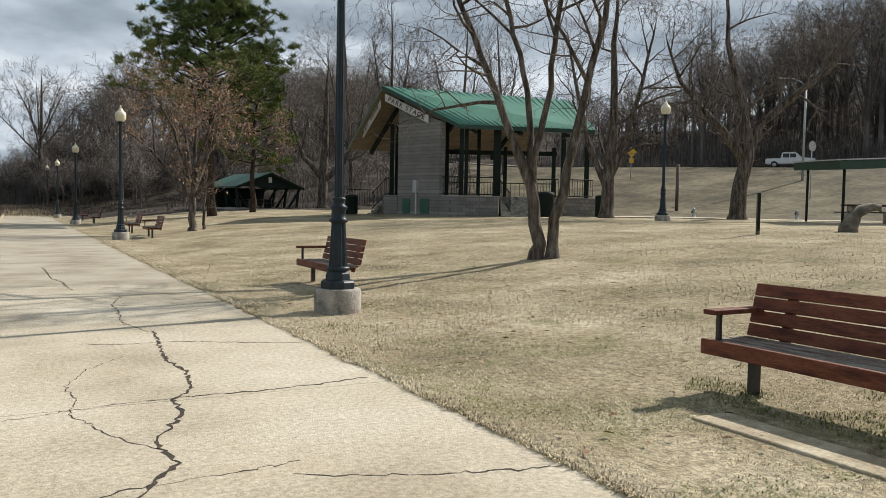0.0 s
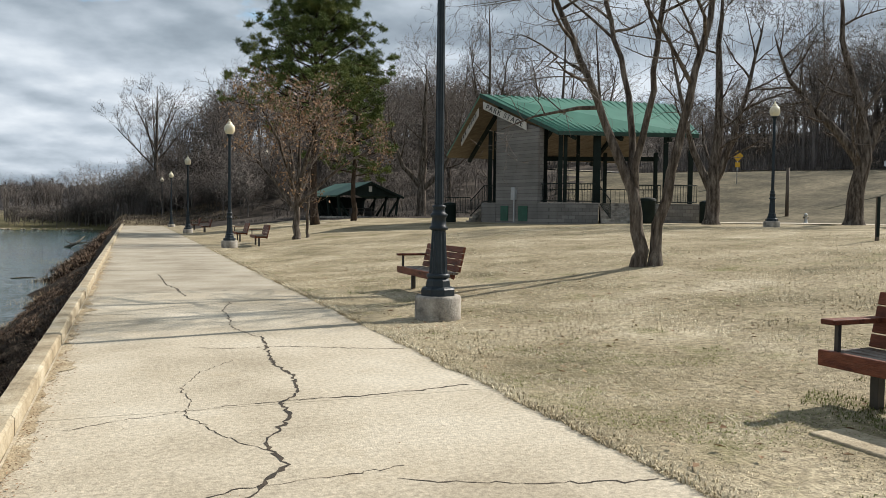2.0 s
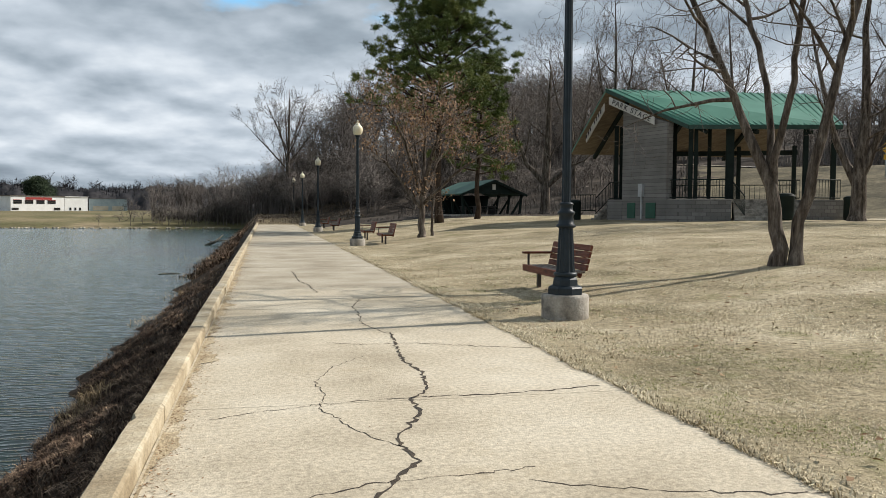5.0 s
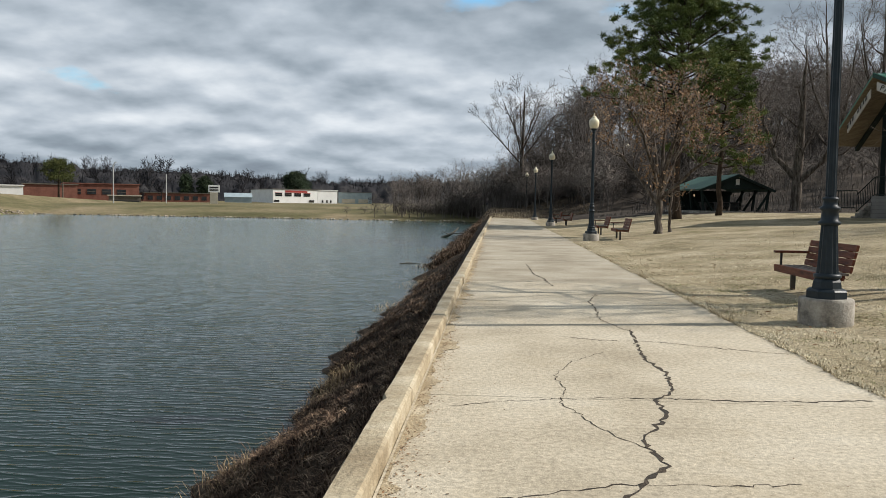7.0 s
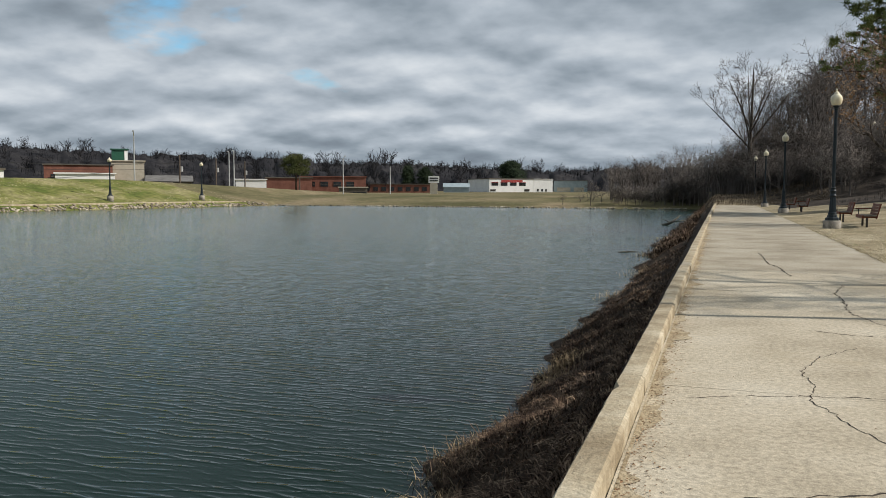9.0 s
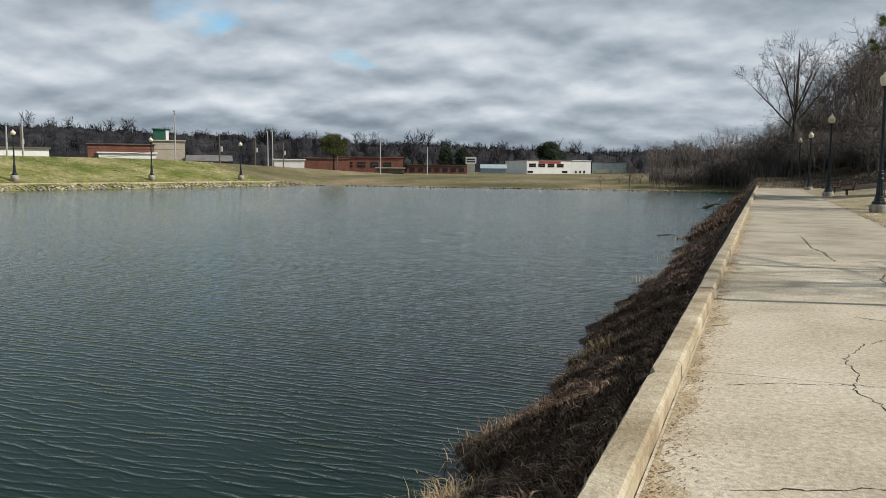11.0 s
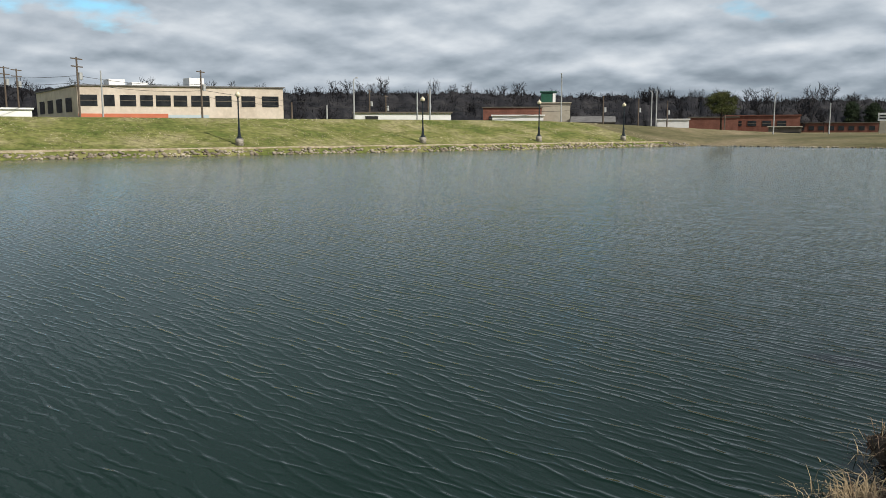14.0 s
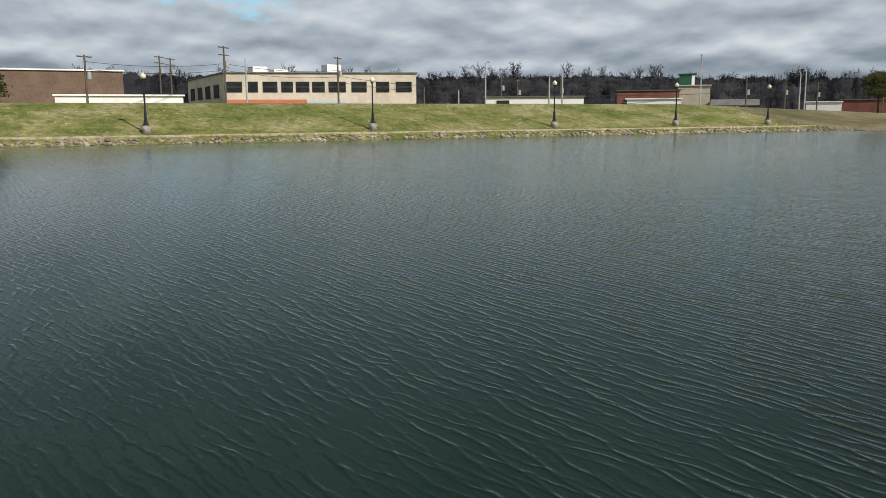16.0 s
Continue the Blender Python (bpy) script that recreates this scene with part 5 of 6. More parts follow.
def picnic_shelter_left():
    c = view(-14.4, 67.0)
    root = thing("picnic_shelter", pose(c.x, c.y, c.z, 0, 0, -28.35 + 36), "dark timber picnic shelter with green roof", "shelter")
    w, ln, e, r = 3.0, 7.5, 1.75, 2.95
    for sx in (-1, 1):
        q = [(0, -.5, r), (sx * w, -.5, e), (sx * w, ln, e), (0, ln, r)]
        part("roof_slope", plate(q if sx > 0 else q[::-1], .12), M["shelterroof"], root)
        part("fascia", ring_tube(bmesh.new(), [(0, -.52, r - .12), (sx * w, -.52, e - .12)], [.12, .12], 4), M["steelgreen"], root)
        for y in (0, 2.4, 4.8, 7.2):
            part("post", ring_tube(bmesh.new(), [(sx * 2.5, y, -.2), (sx * 2.75, y, e + .05)], [.13, .11], 6), M["steelgreen"], root)
            part("brace", ring_tube(bmesh.new(), [(sx * 1.7, y, -.1), (sx * 2.9, y, e)], [.1, .1], 5), M["steelgreen"], root)
    gable = bmesh.new()
    f = [gable.verts.new(p) for p in ((-2.9, -.3, e + .02), (2.9, -.3, e + .02), (0, -.3, r - .1))]
    g = [gable.verts.new((v.co.x, -.22, v.co.z)) for v in f]
    gable.faces.new(f), gable.faces.new(g[::-1])
    for i in range(3):
        gable.faces.new((f[i], g[i], g[(i + 1) % 3], f[(i + 1) % 3]))
    part("gable", gable, M["steelgreen"], root)
    # added dark sheet that stands in for the shade inside the shelter
    part("shade_sheet", B(-2.6, 2.6, ln - .5, ln - .35, 0, e, .01), M["steelgreen"], root)
    part("notice", B(-.12, .16, -.36, -.31, 2.1, 2.55), M["sign"], root, "small pale notice")
    for y in (1.2, 4.2):
        part("tabletop", B(-1, 1, y, y + .8, .70, .76, .01), M["darkmetal"], root)
        for s in (-.5, 1.05):
            part("seat", B(-1, 1, y + s, y + s + .25, .42, .47, .01), M["darkmetal"], root)
        for x in (-.7, .7):
            part("table_leg", B(x - .05, x + .05, y - .3, y + 1.1, .0, .70, .01), M["darkmetal"], root)
    part("floor", B(-3, 3, -.4, 7.4, -.3, .04, .01), M["oldconcrete"], root)


picnic_shelter_left()


def picnic_shelter_right():
    c = view(18.3, 33.0)
    root = thing("picnic_shelter", pose(c.x, c.y, c.z, 0, 0, -28.35 - 4), "flat dark green picnic shelter on thin posts", "shelter")
    bm = plate([(-3.1, -1.8, 2.48), (5.2, -1.8, 2.86), (5.2, 3.2, 3.06), (-3.1, 3.2, 2.68)], .05)
    part("roof_panel", bm, M["galv"], root, "pale metal roof edge")
    part("roof", plate([(-3.0, -1.75, 2.42), (5.2, -1.75, 2.80), (5.2, 3.2, 3.0), (-3.0, 3.2, 2.62)], .34), M["trimgreen"], root)
    for x, y in ((-2.6, -1.2), (-2.6, 2.6), (1.25, 2.6), (2.4, -1.2), (4.8, 2.6)):
        part("post", ring_tube(bmesh.new(), [(x, y, -.2), (x, y, 2.5)], [.055, .055], 10), M["steelgreen"], root)
    part("floor", B(-3.6, 5.4, -2.2, 3.4, -.3, .03, .01), M["concrete"], root)
    t = view(17.9, 34.2)
    table = thing("picnic_table", pose(t.x, t.y, t.z + .03, 0, 0, -28.35 - 8), "dark picnic table with two benches", "table")
    part("tabletop", B(-1.1, 1.1, -.4, .4, .70, .77, .01), M["darkmetal"], table)
    for s in (-1, 1):
        part("seat", B(-1.2, 1.2, s * .75 - .14, s * .75 + .14, .42, .47, .01), M["darkmetal"], table)
        part("leg", B(s * .8 - .08, s * .8 + .08, -.7, .7, 0, .42, .01), M["oldconcrete"], table)
        part("pillar", B(s * .8 - .08, s * .8 + .08, -.3, .3, .42, .70, .01), M["oldconcrete"], table)


picnic_shelter_right()
c = view(11.35, 22.3)
root = thing("bent_log", pose(c.x, c.y, c.z, 0, 0, -28.35), "dark brown bent log arch in the lawn", "log")
bm = ring_tube(bmesh.new(), [(-.30, 0, -.15), (-.28, 0, .1), (-.17, 0, .38), (.04, 0, .60), (.34, 0, .70), (.56, 0, .68)], [.27, .255, .215, .16, .115, .085], 14)
part("arch", bm, M["log"], root, smooth=True)
part("stub", ring_tube(bmesh.new(), [(.52, .02, .68), (.62, .05, .56)], [.05, .03], 8), M["log"], root, smooth=True)


def pole_thing(name, p, h, r, mat, label, category, n=10):
    root = thing(name, Matrix.Translation(p), label, category)
    part("pole", ring_tube(bmesh.new(), [(0, 0, -.3), (0, 0, h)], [r, r * .85], n), mat, root, smooth=True)
    return root


c = view(8.4, 21.8)
post = thing("marker_post", pose(c.x, c.y, c.z, 0, 0, -28), "weathered green marker post in the lawn", "post")
part("post", B(-.045, .045, -.04, .04, -.2, 1.12, .012), M["polewood"], post)
part("face", B(-.038, .038, -.048, -.041, .1, 1.1), M["steelgreen"], post)
c = view(17.1, 60)
pole_thing("utility_stub", c, 3.4, .13, M["polewood"], "dark wooden pole on the slope", "pole")
for u, v in ((14.7, 48), (21.4, 49.5)):
    c = view(u, v)
    h = thing("hydrant", Matrix.Translation(c), "small pale hydrant in the grass", "hydrant")
    part("body", revolve([(.13, -.05), (.13, .06), (.09, .08), (.09, .42), (.12, .45), (.08, .55), (.03, .6)], 14), M["galv"], h, smooth=True)
    for s in (-1, 1):
        part("outlet", ring_tube(bmesh.new(), [(0, 0, .35), (s * .17, 0, .35)], [.05, .05], 10), M["darkmetal"], h)
c = view(28.2, 63)
st = pole_thing("stop_sign", c, 4.3, .04, M["galv"], "grey back of an octagonal road sign on its post", "sign")
part("plate", ring_tube(bmesh.new(), [(0, -.05, 4.05), (0, -.03, 4.05)], [.42, .42], 8), M["sign"], st)
c = view(18.2, 80)
ys = pole_thing("crossing_sign", c, 2.8, .04, M["galv"], "yellow diamond crossing sign on a post", "sign")
bm = B(-.38, .38, -.015, .015, -.38, .38, m=pose(0, -.06, 2.6, 0, 45, -20))
part("plate", bm, M["yellow"], ys)
part("lower_plate", B(-.28, .28, -.07, -.05, 1.55, 2.0), M["yellow"], ys)
c = view(31.5, 72)
rl = pole_thing("road_lamp", c, 8.2, .11, M["galv"], "grey steel road lamp with curved arm", "street lamp")
part("arm", ring_tube(bmesh.new(), [(0, 0, 8.1), (-.4, .2, 8.6), (-1.1, .6, 8.9), (-1.7, .9, 8.9)], [.06, .05, .04, .04], 8), M["galv"], rl)
part("lamp_head", B(-2.2, -1.65, .8, 1.1, 8.82, 8.95, .03), M["galv"], rl)


def pickup(m):
    root = thing("pickup_truck", m, "white pickup truck on the road", "truck")
    bm = bmesh.new()
    prof = [(-2.6, .45), (-2.6, 1.05), (-1.0, 1.08), (-.85, 1.72), (.55, 1.74), (1.15, 1.15), (2.5, 1.05), (2.65, .5)]
    a = [bm.verts.new((x, -.9, z)) for x, z in prof]
    b = [bm.verts.new((x, .9, z)) for x, z in prof]
    bm.faces.new(a[::-1]), bm.faces.new(b)
    for i in range(len(prof)):
        bm.faces.new((a[i], a[(i + 1) % len(prof)], b[(i + 1) % len(prof)], b[i]))
    bmesh.ops.recalc_face_normals(bm, faces=bm.faces[:])
    bmesh.ops.bevel(bm, geom=bm.edges[:], offset=.05, segments=2, affect="EDGES")
    part("body", bm, M["carwhite"], root)
    for s in (-1, 1):
        part("window", B(-.75, -.1, s * .905 - .01, s * .905 + .01, 1.15, 1.6), M["glass"], root)
        part("window", B(-.02, .6, s * .905 - .01, s * .905 + .01, 1.15, 1.58), M["glass"], root)
        for x in (-1.65, 1.65):
            wh = part("wheel", ring_tube(bmesh.new(), [(x, s * .72, .38), (x, s * .93, .38)], [.38, .38], 18), M["rubber"], root)
            part("rim", ring_tube(bmesh.new(), [(x, s * .93, .38), (x, s * .945, .38)], [.2, .2], 12), M["galv"], wh)


tp = (.85 * 99.5 + .53 * -11.2, .53 * 99.5 + .85 * 11.2)
pickup(pose(tp[0], tp[1], gz(*tp) + .12, 0, 0, math.degrees(math.atan2(-.85, .53))))


# ---- far bank: path, rocks, town ----
def strip_along_west(name, label, w0, w1, y0, y1, mat, lift, category):
    bm = bmesh.new()
    prev = None
    for y in np.arange(y0, y1 + .1, 4.0):
        row = [bm.verts.new((west_shore(y) - w0, y, gz(west_shore(y) - (w0 + w1) / 2, y) + lift)), bm.verts.new((west_shore(y) - w1, y, gz(west_shore(y) - (w0 + w1) / 2, y) + lift))]
        if prev:
            bm.faces.new((prev[0], row[0], row[1], prev[1]))
        prev = row
    bmesh.ops.recalc_face_normals(bm, faces=bm.faces[:])
    tagged(mesh_ob(name, bm, mat), label, category, kind="structure")


bmw = bmesh.new()
prevw = None
for y in np.arange(-60, 108.1, 4.0):
    x = west_shore(y) - 1.15
    row = [bmw.verts.new((x, y, -.75)), bmw.verts.new((x, y, -.28)), bmw.verts.new((x - .25, y, -.28)), bmw.verts.new((x - .25, y, -.75))]
    if prevw:
        for k in range(3):
            bmw.faces.new((prevw[k], prevw[k + 1], row[k + 1], row[k]))
    prevw = row
bmesh.ops.recalc_face_normals(bmw, faces=bmw.faces[:])
tagged(mesh_ob("trim", bmw, M["kerb"]), "pale concrete edge of the far path", "kerb", kind="structure")
strip_along_west("pavement", "pale concrete path on the far bank", 1.2, 3.3, -60, 108, M["kerb"], .05, "path")


def rock_mesh(seed):
    rnd = random.Random(seed)
    bm = bmesh.new()
    bmesh.ops.create_icosphere(bm, subdivisions=1, radius=1)
    for v in bm.verts:
        v.co *= rnd.uniform(.65, 1.15)
    bmesh.ops.triangulate(bm, faces=bm.faces[:])
    bm.verts.index_update()
    V = np.array([v.co[:] for v in bm.verts]) * (1, .8, .6)
    F = np.array([[v.index for v in f.verts] for f in bm.faces])
    bm.free()
    return V, F


RK = [rock_mesh(i) for i in range(5)]
rocks = []
for _ in range(1500):
    y = rw.uniform(-45, 112)
    w = abs(rw.gauss(0, .45))
    rocks.append((west_shore(y) - w + .1, y, WATER + .02 + min(w, .9) * .6, rw.uniform(.1, .33)))
for _ in range(300):
    x = rw.uniform(-66, -3)
    rocks.append((x, 114 + .02 * (x + 40) + abs(rw.gauss(0, .6)), WATER + .05, rw.uniform(.1, .3)))
scatter_mesh("shore_rocks", RK, rocks, M["rock"], "pale broken rocks lining the far waterline", "rocks")


def building(name, label, p0, p1, depth, z0, z1, wall, roof, windows=(), side=None, trim=None, gable=0.0, category="building"):
    """A block on the front line p0 to p1, with its windows as (from, to, low, high) along the front."""
    a, b = Vector((*p0, 0)), Vector((*p1, 0))
    d = (b - a).normalized()
    away = Vector((-d.y, d.x, 0)) * depth if side is None else Vector((*side, 0)) - a
    root = thing(name, pose(p0[0], p0[1], z0), label, category)
    ln, h = (b - a).length, z1 - z0
    foot = [Vector((0, 0, 0)), d * ln, d * ln + away, away]
    bm = bmesh.new()
    lo = [bm.verts.new(p - Vector((0, 0, 1.5))) for p in foot]
    hi = [bm.verts.new(p + Vector((0, 0, h))) for p in foot]
    for i in range(4):
        bm.faces.new((lo[i], lo[(i + 1) % 4], hi[(i + 1) % 4], hi[i]))
    bm.faces.new(hi)
    bmesh.ops.recalc_face_normals(bm, faces=bm.faces[:])
    part("wall", bm, M[wall], root)
    out = -away.normalized()
    over = [foot[0] + out * .25 - d * .25, foot[1] + out * .25 + d * .25, foot[2] + d * .25 - out * .25, foot[3] - d * .25 - out * .25]
    if gable:
        m0, m1 = (over[0] + over[3]) / 2 + Vector((0, 0, h + gable)), (over[1] + over[2]) / 2 + Vector((0, 0, h + gable))
        e = [p + Vector((0, 0, h)) for p in over]
        part("roof", plate([e[0], e[1], m1, m0], .12), M[roof], root)
        part("roof", plate([m0, m1, e[2], e[3]], .12), M[roof], root)
    else:
        part("roof", plate([p + Vector((0, 0, h + .25)) for p in over], .22), M[roof], root)

    def inset(f0, f1, zb, zt, mat, name, t=.08, par=root, label=""):
        q = [d * (ln * f0), d * (ln * f1)]
        bm = bmesh.new()
        f = [bm.verts.new(p + Vector((0, 0, z)) + out * t) for p, z in ((q[0], zb), (q[1], zb), (q[1], zt), (q[0], zt))]
        g = [bm.verts.new(v.co - out * (t - .01)) for v in f]
        bm.faces.new(f)
        for i in range(4):
            bm.faces.new((f[i], g[i], g[(i + 1) % 4], f[(i + 1) % 4]))
        bmesh.ops.recalc_face_normals(bm, faces=bm.faces[:])
        return part(name, bm, M[mat], par, label)

    for w in windows:
        mat = w[4] if len(w) > 4 else "glass"
        win = inset(*w[:4], mat, "window" if mat == "glass" else "panel")
        if mat == "glass" and (w[1] - w[0]) * ln > 2:
            k = max(1, int((w[1] - w[0]) * ln / 1.6))
            for i in range(1, k):
                f = w[0] + (w[1] - w[0]) * i / k
                inset(f - .05 / ln, f + .05 / ln, w[2], w[3], "darkbrick", "mullion", .12, win)
            zm = (w[2] + w[3]) / 2
            inset(w[0], w[1], zm - .05, zm + .05, "darkbrick", "transom", .12, win)
    return root, d, ln, out, inset


spans = [(.01, .09), (.12, .17), (.195, .27), (.29, .35), (.365, .435), (.45, .515), (.535, .625), (.655, .735), (.785, .855), (.89, .975)]
ind, d_, ln_, out_, inset_ = building("factory", "long cream factory with dark window bands", (-141.6, 49.3), (-127.1, 79.7), 40, 2.6, 8.75, "cream", "greyroof",
    [(a, b, 2.9, 4.75) for a, b in spans] + [(.0, .42, .2, 1.65, "orange"), (.42, .62, .2, 1.45, "paleblue")], side=(-177.0, 53.7))
for f0, f1, h in ((.17, .25, 1.2), (.56, .64, 1.6), (.28, .36, .7)):
    bm = bmesh.new()
    q = d_ * (ln_ * (f0 + f1) / 2) - out_ * 5
    box(bm, q.x - 1.2, q.x + 1.2, q.y - 1.4, q.y + 1.4, 6.15, 6.35 + h, .05)
    part("roof_unit", bm, M["white"], ind, "white rooftop housing")
for i in range(4):
    a0 = Vector((-177.0 + 141.6, 53.7 - 49.3, 0))
    p = a0 * (.12 + .22 * i)
    nn = Vector((-a0.y, a0.x, 0)).normalized()
    nn = nn if nn.y < 0 else -nn
    bm = bmesh.new()
    q = a0 * .13
    f = [bm.verts.new(v) for v in (p + nn * .08 + Vector((0, 0, 2)), p + q + nn * .08 + Vector((0, 0, 2)), p + q + nn * .08 + Vector((0, 0, 4.4)), p + nn * .08 + Vector((0, 0, 4.4)))]
    g = [bm.verts.new(v.co - nn * .07) for v in f]
    bm.faces.new(f)
    for k in range(4):
        bm.faces.new((f[k], g[k], g[(k + 1) % 4], f[(k + 1) % 4]))
    bmesh.ops.recalc_face_normals(bm, faces=bm.faces[:])
    part("window", bm, M["glass"], ind)
building("warehouse", "brown brick warehouse with a pale roof edge", (-134.6, 9.6), (-131.5, 30.2), 25, 2.6, 8.1, "brownbrick", "white", [(.70, .97, .0, 1.9, "black"), (.0, .68, -.2, .5, "white")])
building("low_wall", "long low white wall on the levee", (-118.6, 18.5), (-115.0, 34.2), 1, 2.4, 4.1, "white", "white", category="wall")
# black panel in place of the shade inside the doorway
building("white_shed", "low white building with a dark doorway", (-104.0, 77.9), (-94.2, 89.6), 8, 2.4, 4.0, "white", "darkbrick", [(.12, .25, .4, 1.2, "black")])
building("brick_store", "red brick store with a dark roof", (-118.5, 121.8), (-109.7, 129.9), 15, 2.0, 5.9, "brick", "darkbrick", [(.1, .3, 1.2, 2.2), (.6, .8, 1.2, 2.2)])
building("white_shed", "low white storage building", (-103.4, 108.7), (-96.5, 114.8), 6, 2.0, 3.9, "white", "white", [(-.12, -.01, .1, 1.3, "black")])
building("block_house", "plain beige block building", (-113.1, 133.5), (-108.3, 137.4), 8, 2.0, 6.9, "beige", "beige")
building("silo_box", "dark green tank house on legs", (-116.2, 137.4), (-113.9, 139.4), 3, 6.0, 9.4, "greendoor", "greendoor", [(.8, 1.0, .2, 3.3, "white")])
building("house", "small house with a grey shingle roof", (-105.0, 133.7), (-98.1, 138.8), 8, 1.8, 3.0, "darkbrick", "greyroof", gable=1.2, category="house")
building("brick_store", "long low red brick building", (-103.5, 194.0), (-88.0, 201.5), 15, 1.0, 4.8, "brick", "brick", [(.1 + .2 * i, .22 + .2 * i, 1.3, 2.6) for i in range(4)])
building("store", "dark red low store", (-106.3, 181.1), (-96.3, 186.6), 12, 1.0, 4.3, "brick", "darkbrick")
building("white_shed", "low white store far off", (-101.9, 160.4), (-96.1, 163.9), 8, 1.4, 3.6, "white", "white")
building("brick_store", "long red brick works with windows", (-108.4, 202.5), (-94.0, 209.6), 20, 1.0, 4.75, "brick", "redtrim", [(.05 + .16 * i, .15 + .16 * i, 1.2, 2.9) for i in range(6)])
building("brick_store", "low red brick row", (-105.2, 237.5), (-85.2, 245.4), 20, .6, 3.2, "brick", "darkbrick", [(.05 + .12 * i, .12 + .12 * i, .6, 1.8) for i in range(8)])
wb = building("white_store", "white flat-roofed store with red lettering bars", (-85.2, 318.6), (-69.8, 330.0), 25, .8, 6.1, "white", "darkbrick",
    [(.05 + .21 * i, .20 + .21 * i, 2.6, 3.9) for i in range(4)] + [(.27, .76, 4.15, 4.95, "redtrim"), (.02, .14, .3, 1.1), (.8, .92, .3, 1.2)])
for i in range(4):
    wb[4](.045 + .21 * i, .205 + .21 * i, 3.9, 4.05, "redtrim", "window_head")
building("white_store", "white end wing with plain wall", (-69.7, 330.1), (-62.6, 335.0), 25, .9, 6.05, "white", "white", [(.2, .28, .2, 1.2), (.42, .5, .2, 1.2), (.62, .7, .2, 1.2)])
building("shed", "grey metal shed beside the store", (-63.8, 343.9), (-49.9, 346.2), 20, .8, 5.6, "bluegrey", "greyroof", [(.1, .5, .3, 2.0, "beige"), (.6, .9, .3, 2.0, "beige")])
building("house", "pale blue gabled house", (-93.5, 284.8), (-84.6, 287.6), 10, .7, 2.6, "bluegrey", "bluegrey", gable=1.5, category="house")
# black panel in place of the shade under the bridge
building("bridge", "dark culvert bridge in the levee", (-81.5, 171.3), (-75.6, 174.0), 8, -.2, 1.9, "darkbrick", "beige", [(.15, .95, -.3, 1.2, "black")], category="bridge")
sg = thing("roadside_sign", pose(-64.5, 189.0, .8), "white roadside sign on a stone pillar", "sign")
part("panel", B(-1.3, 1.3, -.15, .15, 2.4, 4.1, .03, m=pose(0, 0, 0, 0, 0, 18)), M["white"], sg)
for z in (2.8, 3.4):
    part("letter_bar", B(-1.0, 1.0, -.19, -.151, z, z + .3, m=pose(0, 0, 0, 0, 0, 18)), M["black"], sg)
part("pillar", B(-.9, .9, -.3, .3, -.5, 2.4, .03, m=pose(0, 0, 0, 0, 0, 18)), M["beige"], sg)


def utility_pole(x, y, top, arms, r=.16, mat="polewood", lamp_arm=0.0):
    z = gz(x, y)
    root = thing("utility_pole" if not lamp_arm else "road_lamp", pose(x, y, z, 0, 0, 37), "wooden utility pole with crossarms" if not lamp_arm else "grey road lamp on a tall pole", "pole" if not lamp_arm else "street lamp", "poles in the town")
    part("pole", ring_tube(bmesh.new(), [(0, 0, -.3), (0, 0, top - z)], [r, r * .7], 7), M[mat], root)
    for i in range(arms):
        h = top - z - .3 - i * 1.0
        part("crossarm", B(-.08, .08, -1.2, 1.2, h, h + .14), M[mat], root)
    if arms:
        part("transformer", ring_tube(bmesh.new(), [(.3, .25, top - z - 2.9), (.3, .25, top - z - 2.0)], [.26, .26], 10), M["galv"], root)
    if lamp_arm:
        part("arm", ring_tube(bmesh.new(), [(0, 0, top - z - .3), (0, lamp_arm * .5, top - z + .15), (0, lamp_arm, top - z + .25)], [.07, .06, .05], 6), M[mat], root)
        part("lamp_head", B(-.15, .15, lamp_arm - .1, lamp_arm + .5, top - z + .18, top - z + .34, .03), M[mat], root)
    return root


for x, y, top, arms in ((-113.2, 39.6, 11.0, 2), (-111.6, 56.3, 10.0, 1), (-108.0, 20.5, 8.8, 1), (-144.7, 39.3, 11.6, 2), (-146, 41.5, 11.4, 2), (-88.2, 121.3, 7.4, 1), (-101, 64.7, 5.4, 0), (-118, 92, 8.6, 1), (-122, 99, 8.0, 1), (-100, 150, 8.0, 1), (-98, 158, 7.6, 1), (-92, 172, 7.8, 1), (-120, 108, 8.4, 1)):
    utility_pole(x, y, top, arms)
for x, y, top in ((-110.4, 41.6, 9.2), (-86.5, 75.8, 6.5), (-87.5, 79.1, 7.2), (-94.2, 66.0, 4.8), (-67.0, 166.8, 6.6)):
    utility_pole(x, y, top, 0, .13, "galv")
for x, y, top, arm in ((-96.0, 72.0, 8.7, 1.4), (-87.8, 109.0, 10.3, -2.0), (-86.0, 134.9, 8.6, 2.4), (-72.1, 153.6, 8.0, -2.2), (-86.6, 134.2, 8.4, 2.2)):
    utility_pole(x, y, top, 0, .13, "galv", arm)


def wires(p, q, sag):
    bm = bmesh.new()
    pts = [Vector(p).lerp(Vector(q), i / 10) - Vector((0, 0, sag * 4 * (i / 10) * (1 - i / 10))) for i in range(11)]
    ring_tube(bm, pts, [.035] * 11, 4, False)
    tagged(mesh_ob("power_line", bm, M["black"]), "sagging black power line between poles", "power line", "power lines")


for z in (0, -.9):
    wires((-108, 20.5, 8.0 + z), (-113.2, 39.6, 8.6 + z), .5)
    wires((-113.2, 39.6, 8.6 + z), (-111.6, 56.3, 8.0 + z), .5)
    wires((-111.6, 56.3, 7.2 + z), (-118, 92, 6.6 + z), .8)
    wires((-118, 92, 6.6 + z), (-88.2, 121.3, 6.0 + z), .8)


